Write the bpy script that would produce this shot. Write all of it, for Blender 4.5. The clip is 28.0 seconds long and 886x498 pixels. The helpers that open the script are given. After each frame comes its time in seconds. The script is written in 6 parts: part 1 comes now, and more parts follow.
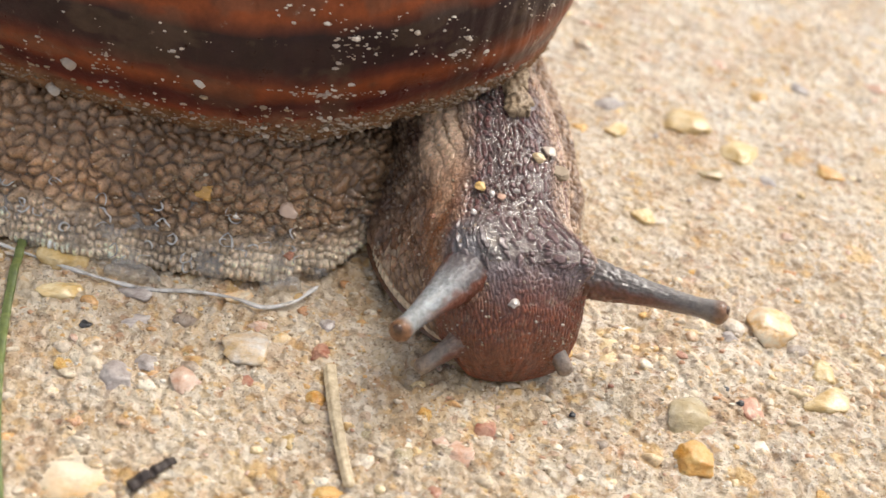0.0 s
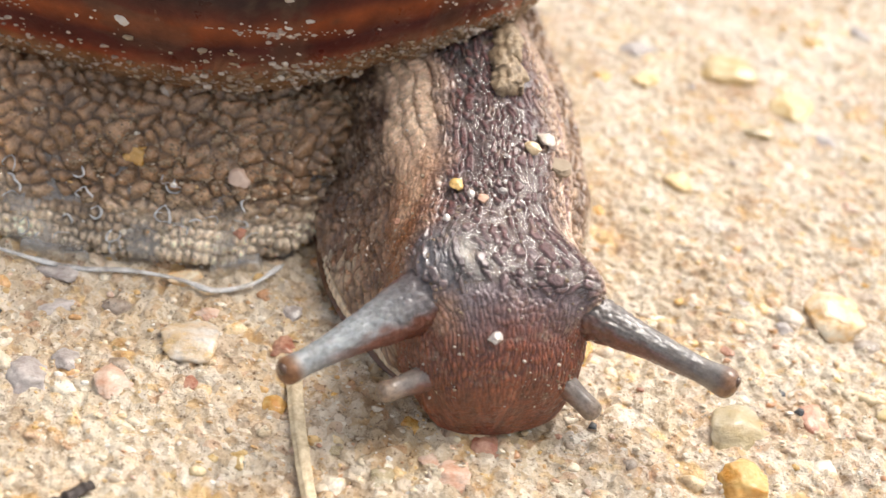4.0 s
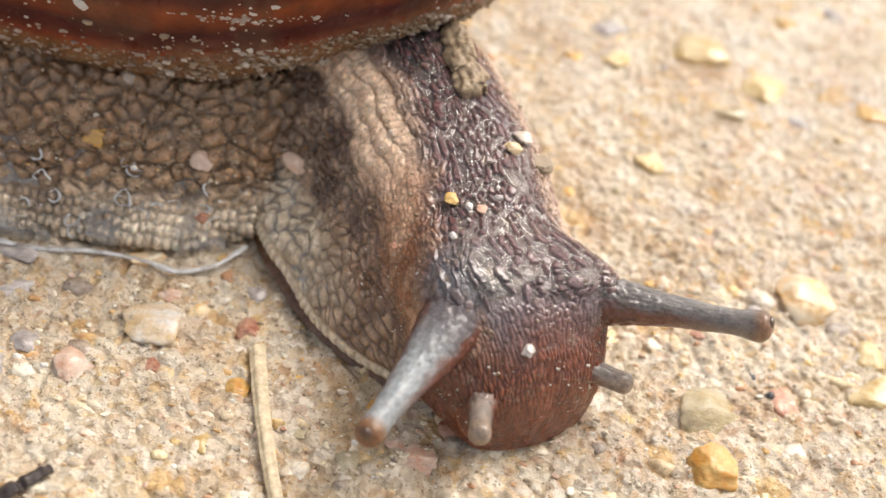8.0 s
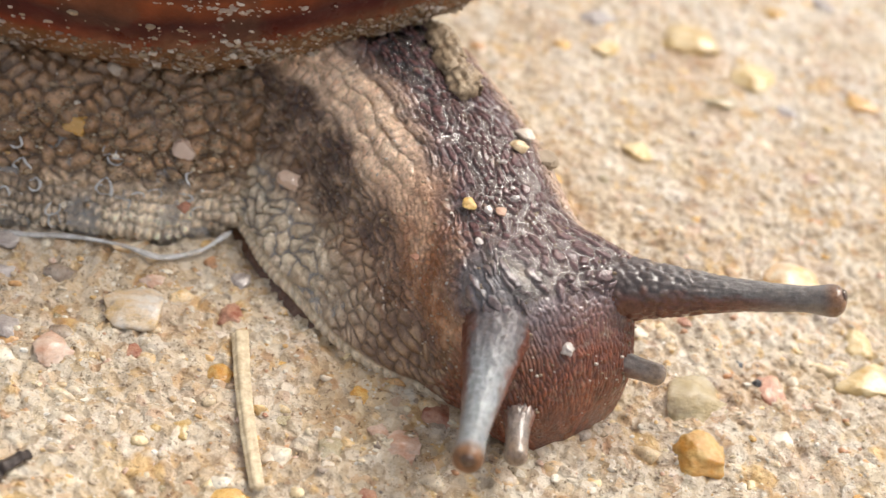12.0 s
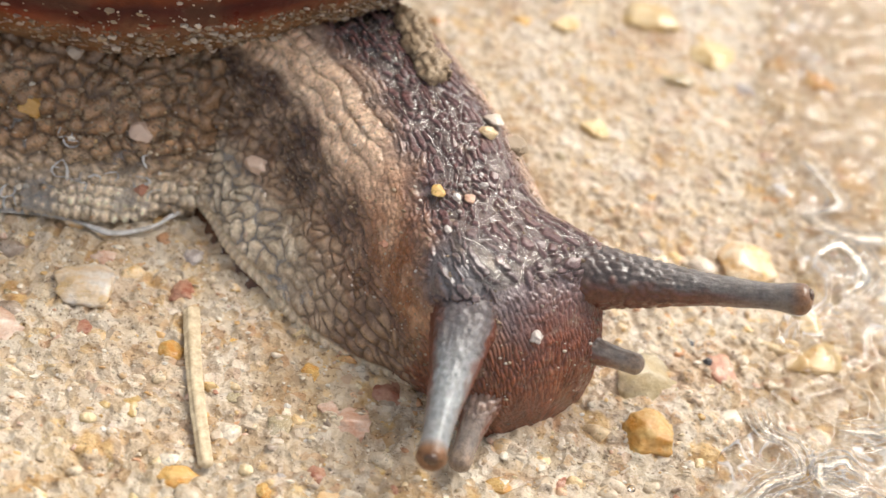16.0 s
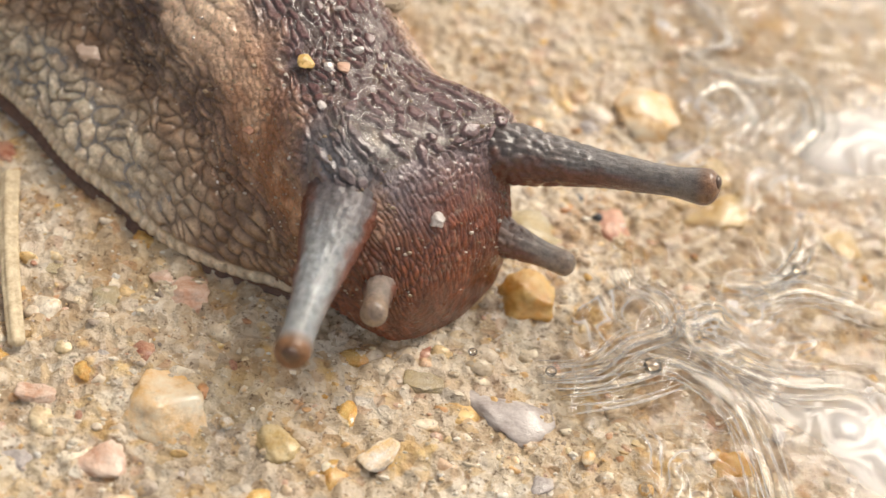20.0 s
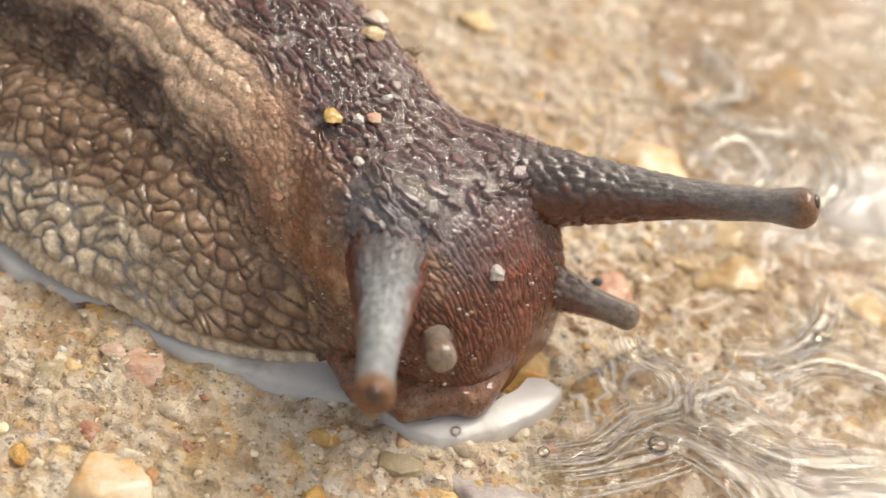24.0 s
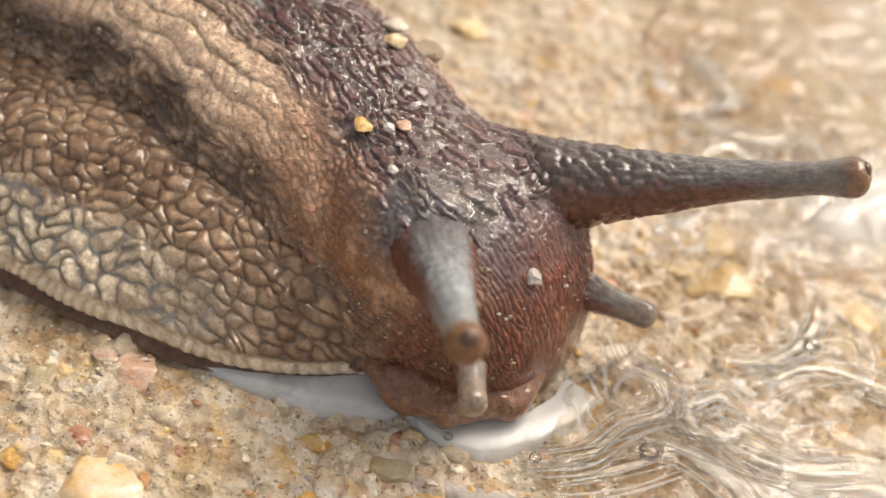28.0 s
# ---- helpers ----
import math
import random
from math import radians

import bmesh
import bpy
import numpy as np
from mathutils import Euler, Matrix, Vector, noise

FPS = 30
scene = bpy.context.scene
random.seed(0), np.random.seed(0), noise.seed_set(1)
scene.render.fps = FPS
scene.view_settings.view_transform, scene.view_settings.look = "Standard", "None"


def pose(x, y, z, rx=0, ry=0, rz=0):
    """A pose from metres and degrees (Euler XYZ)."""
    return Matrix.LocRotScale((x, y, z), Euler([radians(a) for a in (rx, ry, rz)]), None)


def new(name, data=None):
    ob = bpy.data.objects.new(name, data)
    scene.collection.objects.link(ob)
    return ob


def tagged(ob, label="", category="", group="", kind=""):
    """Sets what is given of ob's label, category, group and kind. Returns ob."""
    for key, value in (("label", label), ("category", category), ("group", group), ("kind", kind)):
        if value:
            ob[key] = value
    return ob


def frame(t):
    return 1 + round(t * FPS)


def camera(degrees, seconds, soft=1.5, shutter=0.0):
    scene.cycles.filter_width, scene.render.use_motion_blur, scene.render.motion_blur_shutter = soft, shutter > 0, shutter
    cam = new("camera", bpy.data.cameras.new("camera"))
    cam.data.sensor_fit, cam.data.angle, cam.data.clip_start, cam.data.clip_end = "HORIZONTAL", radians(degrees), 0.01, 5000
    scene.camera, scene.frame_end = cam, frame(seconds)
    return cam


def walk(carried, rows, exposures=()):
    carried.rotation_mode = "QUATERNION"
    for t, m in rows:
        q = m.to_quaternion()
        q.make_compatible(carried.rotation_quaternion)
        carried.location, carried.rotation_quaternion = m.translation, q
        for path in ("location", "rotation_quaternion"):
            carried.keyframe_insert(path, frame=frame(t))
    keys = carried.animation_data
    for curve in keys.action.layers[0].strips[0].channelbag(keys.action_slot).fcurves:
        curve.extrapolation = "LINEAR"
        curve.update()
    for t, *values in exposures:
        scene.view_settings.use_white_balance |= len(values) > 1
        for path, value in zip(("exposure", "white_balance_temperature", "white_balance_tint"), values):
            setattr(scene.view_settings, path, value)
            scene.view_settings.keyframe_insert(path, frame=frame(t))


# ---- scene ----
cam = camera(36.0, 28.0)


def shot(x, y, z, yaw, pitch, roll):
    """A camera pose from its place and its heading, tilt and lean in degrees."""
    return pose(x, y, z, 90 + pitch, 0, yaw) @ pose(0, 0, 0, 0, 0, roll)


PATH = [
    (0.0, -0.00256, -0.13762, 0.13043, 1.134, -42.089, 9.515),
    (0.5, -0.00216, -0.12513, 0.12089, 1.310, -42.822, 9.420),
    (1.0, -0.00178, -0.12035, 0.11706, 1.589, -42.382, 9.263),
    (1.5, -0.00187, -0.11980, 0.11602, 1.195, -42.147, 9.512),
    (2.0, -0.00194, -0.11950, 0.11589, 1.218, -42.219, 9.514),
    (2.5, -0.00216, -0.12141, 0.11652, 1.921, -42.037, 9.219),
    (3.0, -0.00178, -0.11649, 0.11224, 1.721, -42.818, 9.433),
    (3.5, -0.00103, -0.11282, 0.10945, 1.800, -43.375, 9.332),
    (5.5, -0.00057, -0.11151, 0.10769, 0.442, -43.590, 10.384),
    (6.0, -0.00001, -0.11092, 0.10763, 0.431, -43.873, 10.357),
    (6.5, -0.00020, -0.11091, 0.10761, 0.333, -43.959, 10.542),
    (7.0, -0.00003, -0.11090, 0.10691, 0.027, -43.651, 10.716),
    (7.5, -0.00000, -0.11088, 0.10720, 0.075, -43.739, 10.703),
    (8.0, 0.00000, -0.11070, 0.10690, 0.000, -44.000, 10.768),
    (8.5, 0.00038, -0.11032, 0.10584, -0.364, -44.685, 11.078),
    (9.0, 0.00027, -0.11029, 0.10528, -0.506, -45.041, 11.305),
    (9.5, 0.00080, -0.10991, 0.10460, -0.702, -45.127, 11.432),
    (10.0, 0.00090, -0.11072, 0.10478, -0.596, -44.923, 11.419),
    (10.5, 0.00093, -0.11071, 0.10509, -0.502, -44.809, 11.360),
    (11.0, 0.00122, -0.11070, 0.10508, -0.551, -44.513, 11.304),
    (11.5, 0.00163, -0.11125, 0.10601, 0.012, -44.019, 10.883),
    (12.0, 0.00134, -0.11090, 0.10496, -0.268, -43.843, 11.052),
    (12.5, 0.00166, -0.11080, 0.10556, -0.154, -44.249, 11.004),
    (14.5, 0.00130, -0.11039, 0.10443, -1.226, -44.176, 11.985),
    (15.0, 0.00160, -0.11045, 0.10406, -0.983, -44.218, 11.768),
    (15.5, 0.00199, -0.11027, 0.10446, -0.769, -44.765, 11.609),
    (16.0, 0.00372, -0.10997, 0.10604, -1.919, -44.948, 12.527),
    (16.5, 0.01034, -0.11004, 0.10889, -5.774, -47.610, 14.417),
    (17.0, 0.01069, -0.11232, 0.10692, -6.634, -48.488, 14.619),
    (17.5, 0.01109, -0.11181, 0.10532, -6.537, -49.795, 14.597),
    (18.0, 0.01125, -0.11217, 0.10517, -6.303, -49.330, 14.344),
    (18.5, 0.01379, -0.10519, 0.09721, -5.218, -49.156, 13.536),
    (19.0, 0.01463, -0.10295, 0.09535, -5.012, -49.115, 13.369),
    (19.5, 0.01582, -0.10282, 0.09509, -4.814, -48.597, 13.051),
    (20.0, 0.01688, -0.10183, 0.09342, -4.039, -48.649, 12.465),
    (20.5, 0.01756, -0.10133, 0.09233, -3.521, -48.577, 11.989),
    (21.0, 0.01761, -0.10078, 0.09176, -3.279, -48.777, 11.839),
    (21.5, 0.01905, -0.09817, 0.08853, -2.322, -48.331, 11.020),
    (22.0, 0.01836, -0.09464, 0.08581, -2.690, -47.770, 11.331),
    (22.5, 0.01888, -0.09361, 0.08526, -2.467, -47.403, 11.181),
    (24.5, 0.02171, -0.09518, 0.08466, -1.121, -45.243, 9.797),
    (25.0, 0.02143, -0.09459, 0.08495, -1.686, -45.681, 10.351),
    (25.5, 0.02113, -0.09463, 0.08465, -1.872, -45.869, 10.520),
    (26.0, 0.02132, -0.09453, 0.08447, -1.979, -45.939, 10.617),
    (26.5, 0.02099, -0.09506, 0.08442, -2.020, -45.596, 10.668),
    (27.0, 0.02104, -0.09470, 0.08479, -2.117, -45.720, 10.773),
    (27.5, 0.02103, -0.09487, 0.08453, -1.952, -45.440, 10.709),
    (28.0, 0.02129, -0.09530, 0.08461, -1.736, -45.013, 10.525),
]
walk(cam, [(t, shot(*row)) for t, *row in PATH], [(0.0, 0.29, 6650, 10), (0.7, 0.41, 6700, 10), (3.0, 0.63, 6550, 10), (6.0, 0.47, 6750, 10), (8.0, 0.45, 6700, 10), (12.0, 0.34, 6650, 10), (16.0, 0.37, 6750, 10), (17.0, 0.19, 6800, 10), (18.0, 0.20, 6900, 10), (20.0, 0.17, 7100, 10), (22.0, 0.14, 7150, 10), (26.0, 0.21, 7200, 10), (28.0, 0.24, 7200, 10)])
cam.data.dof.use_dof = True
cam.data.dof.aperture_fstop = 20.0

# ---- light ----
world = bpy.data.worlds.new("sky")
scene.world = world
world.use_nodes = True
_wn = world.node_tree
_sky = _wn.nodes.new("ShaderNodeTexSky")
_sky.sky_type = "NISHITA"
_sky.sun_disc = False
SUN_UP, SUN_TURN = 54.0, 43.0
_sky.sun_elevation = radians(SUN_UP)
_sky.sun_rotation = radians(SUN_TURN)
_sky.dust_density = 4.0
_wn.nodes["Background"].inputs[1].default_value = 0.15
_haze = _wn.nodes.new("ShaderNodeHueSaturation")
_haze.inputs["Saturation"].default_value = 0.35
_wn.links.new(_sky.outputs[0], _haze.inputs["Color"])
_wn.links.new(_haze.outputs[0], _wn.nodes["Background"].inputs[0])
sun = new("sun", bpy.data.lights.new("sun", "SUN"))
sun.data.energy = 1.8
sun.data.angle = radians(34)
sun.data.color = (1.0, 0.95, 0.88)
sun.rotation_euler = Euler((radians(90 - SUN_UP), 0, radians(180 - SUN_TURN)))


# ---- small arithmetic ----
def hash2(i, j, seed):
    h = np.sin(i * 127.1 + j * 311.7 + seed * 74.7) * 43758.5453
    return h - np.floor(h)


def vnoise(x, y, seed=0):
    """Smooth value noise in 0..1 on arrays."""
    i, j = np.floor(x), np.floor(y)
    u, v = x - i, y - j
    u, v = u * u * (3 - 2 * u), v * v * (3 - 2 * v)
    a, b = hash2(i, j, seed), hash2(i + 1, j, seed)
    c, d = hash2(i, j + 1, seed), hash2(i + 1, j + 1, seed)
    return (a * (1 - u) + b * u) * (1 - v) + (c * (1 - u) + d * u) * v


def fbm(x, y, seed=0, octaves=4):
    out, amp, tot = 0, 1.0, 0
    for k in range(octaves):
        out = out + amp * vnoise(x * 2**k, y * 2**k, seed + 13 * k)
        tot += amp
        amp *= 0.5
    return out / tot


def cells(u, v, seed=0, jitter=0.85):
    """Distances to the nearest and second nearest of scattered points, and the nearest one's random number."""
    i0, j0 = np.floor(u), np.floor(v)
    f1, f2, who = np.full(u.shape, 9.0), np.full(u.shape, 9.0), np.zeros(u.shape)
    for di in (-1, 0, 1):
        for dj in (-1, 0, 1):
            i, j = i0 + di, j0 + dj
            px = i + 0.5 + jitter * (hash2(i, j, seed) - 0.5)
            py = j + 0.5 + jitter * (hash2(i, j, seed + 5) - 0.5)
            d = np.hypot(u - px, v - py)
            r = hash2(i, j, seed + 9)
            near = d < f1
            f2 = np.where(near, f1, np.minimum(f2, d))
            who = np.where(near, r, who)
            f1 = np.where(near, d, f1)
    return f1, f2, who


def smooth(a, b, x):
    t = np.clip((x - a) / (b - a), 0, 1)
    return t * t * (3 - 2 * t)


def mix3(a, b, t):
    return np.asarray(a) * (1 - t[..., None]) + np.asarray(b) * t[..., None]


def grid_mesh(name, p, wrap=False, col=None, cap=False):
    """A smooth mesh from rows of points; wrap joins the last column to the first; cap closes both ends."""
    n, m = p.shape[:2]
    if wrap:
        mid = p.mean(1, keepdims=True)
        out = np.cross(np.gradient(p, axis=1), np.gradient(p, axis=0))
        if (out * (p - mid)).sum() < 0:
            p = p[:, ::-1]
            col = None if col is None else col[:, ::-1]
    idx = np.arange(n * m).reshape(n, m)
    nxt = np.roll(idx, -1, 1) if wrap else idx[:, 1:]
    cur = idx if wrap else idx[:, :-1]
    faces = np.stack([cur[:-1], nxt[:-1], nxt[1:], cur[1:]], -1).reshape(-1, 4)
    me = bpy.data.meshes.new(name)
    me.vertices.add(n * m)
    me.vertices.foreach_set("co", p.reshape(-1).astype(np.float32))
    me.loops.add(len(faces) * 4)
    me.loops.foreach_set("vertex_index", faces.ravel().astype(np.int32))
    me.polygons.add(len(faces))
    me.polygons.foreach_set("loop_start", np.arange(0, len(faces) * 4, 4, dtype=np.int32))
    me.update(calc_edges=True)
    me.polygons.foreach_set("use_smooth", np.ones(len(faces), bool))
    if cap and wrap:
        bm = bmesh.new()
        bm.from_mesh(me)
        bm.verts.ensure_lookup_table()
        for row in (idx[0][::-1], idx[-1]):
            bm.faces.new([bm.verts[i] for i in row])
        bm.to_mesh(me)
        bm.free()
    if col is not None:
        at = me.attributes.new("pigment", "FLOAT_COLOR", "POINT")
        rgba = np.ones((n * m, 4), np.float32)
        rgba[:, :3] = col.reshape(-1, 3)
        at.data.foreach_set("color", rgba.ravel())
    me.update()
    return me


def soup_mesh(name, verts, faces, col=None, flat=False):
    """A mesh from arrays of points and of equal-sized faces."""
    k = faces.shape[1]
    me = bpy.data.meshes.new(name)
    me.vertices.add(len(verts))
    me.vertices.foreach_set("co", np.asarray(verts, np.float32).ravel())
    me.loops.add(faces.size)
    me.loops.foreach_set("vertex_index", faces.ravel().astype(np.int32))
    me.polygons.add(len(faces))
    me.polygons.foreach_set("loop_start", np.arange(0, faces.size, k, dtype=np.int32))
    me.update(calc_edges=True)
    me.polygons.foreach_set("use_smooth", np.full(len(faces), not flat))
    if col is not None:
        at = me.attributes.new("pigment", "FLOAT_COLOR", "POINT")
        rgba = np.ones((len(verts), 4), np.float32)
        rgba[:, :3] = col
        at.data.foreach_set("color", rgba.ravel())
    me.update()
    return me


def part(name, me, material, parent=None, label=""):
    ob = new(name, me)
    me.materials.append(material) if not me.materials else None
    ob.parent = parent
    if label:
        ob["label"] = label
    return ob


# ---- materials ----
class Nodes:
    """A short way to write a node material."""

    def __init__(self, name):
        self.mat = bpy.data.materials.new(name)
        self.mat.use_nodes = True
        self.tree = self.mat.node_tree
        self.bsdf = self.tree.nodes["Principled BSDF"]
        self.out = self.tree.nodes["Material Output"]
        self.geo = self.tree.nodes.new("ShaderNodeTexCoord").outputs["Object"]

    def add(self, kind, **put):
        n = self.tree.nodes.new(kind)
        for k, v in put.items():
            key = int(k[1:]) if k[0] == "i" and k[1:].isdigit() else k.replace("_", " ")
            if isinstance(v, bpy.types.NodeSocket):
                self.tree.links.new(v, n.inputs[key])
            else:
                n.inputs[key].default_value = v
        return n

    def noise(self, scale, detail=4.0, rough=0.6, vector=None):
        return self.add("ShaderNodeTexNoise", Vector=vector or self.geo, Scale=scale, Detail=detail, Roughness=rough).outputs["Fac"]

    def ramp(self, fac, *stops):
        n = self.add("ShaderNodeValToRGB", Fac=fac)
        e = n.color_ramp.elements
        while len(e) < len(stops):
            e.new(0.5)
        for s, (at, c) in zip(e, stops):
            s.position = at
            s.color = (*c, 1) if isinstance(c, tuple) else (c, c, c, 1)
        return n.outputs["Color"]

    def blend(self, fac, a, b, how="MIX"):
        n = self.add("ShaderNodeMix")
        n.data_type, n.blend_type = "RGBA", how
        for key, v in (("Factor", fac),):
            if isinstance(v, bpy.types.NodeSocket):
                self.tree.links.new(v, n.inputs[0])
            else:
                n.inputs[0].default_value = v
        for i, v in ((6, a), (7, b)):
            if isinstance(v, bpy.types.NodeSocket):
                self.tree.links.new(v, n.inputs[i])
            else:
                n.inputs[i].default_value = (*v, 1)
        return n.outputs[2]

    def bump(self, height, strength, distance, normal=None):
        n = self.add("ShaderNodeBump", Height=height, Strength=strength, Distance=distance)
        if normal:
            self.tree.links.new(normal, n.inputs["Normal"])
        return n.outputs["Normal"]

    def attr(self, name, out="Color"):
        n = self.tree.nodes.new("ShaderNodeAttribute")
        n.attribute_name = name
        return n.outputs[out]

    def done(self, **put):
        for k, v in put.items():
            key = k.replace("_", " ")
            if isinstance(v, bpy.types.NodeSocket):
                self.tree.links.new(v, self.bsdf.inputs[key])
            else:
                self.bsdf.inputs[key].default_value = (*v, 1) if isinstance(v, tuple) and len(v) == 3 and "Color" in key else v
        return self.mat


def skin_material(name, rough=0.34, coat=0.8, fine=2600.0, sss=0.06, dirt=0.8, coarse=0.75, pits=0.8):
    n = Nodes(name)
    base = n.attr("pigment")
    spots = n.ramp(n.noise(1100, 7, 0.75), (0.32, 0.62), (0.60, 1.30))
    c = n.blend(1.0, base, spots, "MULTIPLY")
    mud = n.ramp(n.noise(300, 7, 0.75), (0.55, 0.0), (0.66, dirt))
    grime = n.ramp(n.noise(2300, 4, 0.75), (0.35, 0.30), (0.43, 1.0))
    c = n.blend(pits, c, grime, "MULTIPLY")
    c = n.blend(mud, c, n.ramp(n.noise(1500, 4, 0.7), (0.35, (0.20, 0.125, 0.08)), (0.65, (0.62, 0.47, 0.33))))
    b1 = n.bump(n.noise(fine * 0.45, 5, 0.7), coarse, 0.0006)
    b1 = n.bump(n.noise(fine, 3, 0.6), 0.4, 0.0002, b1)
    sparkle = n.bump(n.noise(fine * 0.25, 2, 0.5), 0.26, 0.0006)
    r = n.ramp(n.noise(420, 4), (0.3, rough - 0.14), (0.7, rough + 0.16))
    return n.done(Base_Color=c, Roughness=r, Normal=b1, Coat_Weight=coat, Coat_Roughness=0.04, Coat_IOR=1.52, Coat_Normal=sparkle, Subsurface_Weight=sss, Specular_IOR_Level=0.15, Subsurface_Radius=(0.0012, 0.0006, 0.0003), Subsurface_Scale=1.0)


def ground_material():
    n = Nodes("wet_sandy_ground")
    warp = n.add("ShaderNodeTexNoise", Vector=n.geo, Scale=420.0, Detail=3.0).outputs["Color"]
    moved = n.add("ShaderNodeVectorMath", i0=warp)
    moved.operation = "MULTIPLY_ADD"
    moved.inputs[1].default_value = (0.0014, 0.0014, 0.0014)
    n.tree.links.new(n.geo, moved.inputs[2])
    at = moved.outputs[0]

    def chips(scale, out):
        return n.add("ShaderNodeTexVoronoi", Vector=at, Scale=scale).outputs[out]

    big = n.noise(38, 5, 0.6)
    c = n.ramp(big, (0.30, (0.52, 0.38, 0.21)), (0.50, (0.66, 0.53, 0.35)), (0.70, (0.74, 0.63, 0.47)))
    minerals = ((0.05, (0.24, 0.17, 0.12)), (0.22, (0.50, 0.38, 0.25)), (0.42, (0.70, 0.60, 0.46)), (0.60, (0.80, 0.74, 0.64)), (0.78, (0.62, 0.40, 0.16)), (0.92, (0.46, 0.24, 0.14)))
    lumps = ((0.05, (0.52, 0.45, 0.40)), (0.25, (0.60, 0.50, 0.36)), (0.45, (0.66, 0.40, 0.22)), (0.62, (0.78, 0.70, 0.58)), (0.80, (0.68, 0.52, 0.24)), (0.95, (0.58, 0.38, 0.28)))
    c = n.blend(n.ramp(n.noise(110, 4, 0.7), (0.44, 0.0), (0.54, 0.85)), c, n.ramp(chips(190, "Color"), *lumps))
    g = n.ramp(chips(330, "Color"), *minerals)
    g2 = n.ramp(chips(950, "Color"), *minerals)
    c = n.blend(0.45, c, g)
    c = n.blend(0.48, c, g2)
    seams = n.ramp(n.noise(420, 5, 0.75), (0.36, (0.46, 0.36, 0.26)), (0.47, (1.0, 1.0, 1.0)))
    c = n.blend(0.6, c, seams, "MULTIPLY")
    speck = n.ramp(n.noise(1900, 3, 0.7), (0.34, (0.26, 0.18, 0.12)), (0.42, (1.0, 1.0, 1.0)))
    c = n.blend(0.85, c, speck, "MULTIPLY")
    amber = n.ramp(n.noise(150, 3, 0.6), (0.60, 0.0), (0.66, 0.75))
    c = n.blend(amber, c, n.ramp(n.noise(700, 4, 0.7), (0.35, (0.50, 0.25, 0.05)), (0.65, (0.82, 0.58, 0.24))))
    stain = n.ramp(n.noise(85, 6, 0.7), (0.36, (0.66, 0.49, 0.29)), (0.56, (1.0, 1.0, 1.0)))
    c = n.blend(0.55, c, stain, "MULTIPLY")
    b = n.bump(chips(330, "Distance"), 0.4, 0.0010)
    b = n.bump(chips(950, "Distance"), 0.6, 0.0005, b)
    b = n.bump(n.noise(2200, 4, 0.7), 0.8, 0.0004, b)
    r = n.ramp(n.noise(160, 5, 0.7), (0.38, 0.12), (0.58, 0.50))
    return n.done(Base_Color=c, Roughness=r, Normal=b, Coat_Weight=n.ramp(n.noise(90, 4, 0.6), (0.40, 0.2), (0.56, 0.9)), Coat_Roughness=0.05, Coat_Normal=b)


def stone_material(name, a, b, rough=0.4, clear=0.0):
    n = Nodes(name)
    rnd = n.tree.nodes.new("ShaderNodeObjectInfo").outputs["Random"]
    spot = n.add("ShaderNodeVectorMath", i0=n.geo, i1=(0.0, 0.0, 0.0))
    shift = n.add("ShaderNodeCombineXYZ", X=rnd, Y=rnd, Z=rnd)
    many = n.add("ShaderNodeVectorMath", i0=shift.outputs[0])
    many.operation, many.inputs[1].default_value = "SCALE", (0, 0, 0)
    many.inputs["Scale"].default_value = 40.0
    n.tree.links.new(many.outputs[0], spot.inputs[1])
    f = n.noise(2.2, 6, 0.7, spot.outputs[0])
    c = n.ramp(f, (0.36, a), (0.62, b))
    pits = n.ramp(n.noise(6.0, 5, 0.75, spot.outputs[0]), (0.32, 0.55), (0.46, 1.0))
    c = n.blend(0.6, c, pits, "MULTIPLY")
    tone = n.ramp(rnd, (0.0, (0.82, 0.78, 0.74)), (1.0, (1.12, 1.10, 1.08)))
    c = n.blend(1.0, c, tone, "MULTIPLY")
    nb = n.bump(n.noise(4.5, 6, 0.7), 0.6, 0.0005)
    return n.done(Base_Color=c, Roughness=n.ramp(n.noise(500), (0.3, rough - 0.15), (0.7, rough + 0.2)), Normal=nb, Coat_Weight=0.7, Coat_Roughness=0.06,
                  Transmission_Weight=clear, IOR=1.5)


def plain_material(name, colour, dark, scale, rough=0.5, coat=0.0):
    n = Nodes(name)
    c = n.ramp(n.noise(scale, 5, 0.65), (0.35, dark), (0.65, colour))
    return n.done(Base_Color=c, Roughness=rough, Coat_Weight=coat, Normal=n.bump(n.noise(scale * 3, 4), 0.3, 0.0002))


def grains_material():
    """Loose sand: each grain takes its own mineral colour."""
    n = Nodes("sand_grains")
    rnd = n.tree.nodes.new("ShaderNodeNewGeometry").outputs["Random Per Island"]
    c = n.ramp(rnd, (0.0, (0.22, 0.17, 0.14)), (0.05, (0.46, 0.35, 0.24)), (0.30, (0.62, 0.52, 0.38)), (0.52, (0.76, 0.69, 0.57)), (0.66, (0.66, 0.42, 0.15)),
               (0.78, (0.54, 0.30, 0.18)), (0.86, (0.80, 0.76, 0.69)), (1.0, (0.70, 0.56, 0.33)))
    c = n.blend(0.5, c, n.ramp(n.noise(1800, 3), (0.3, 0.6), (0.6, 1.1)), "MULTIPLY")
    return n.done(Base_Color=c, Roughness=0.42, Coat_Weight=0.3, Coat_Roughness=0.1)


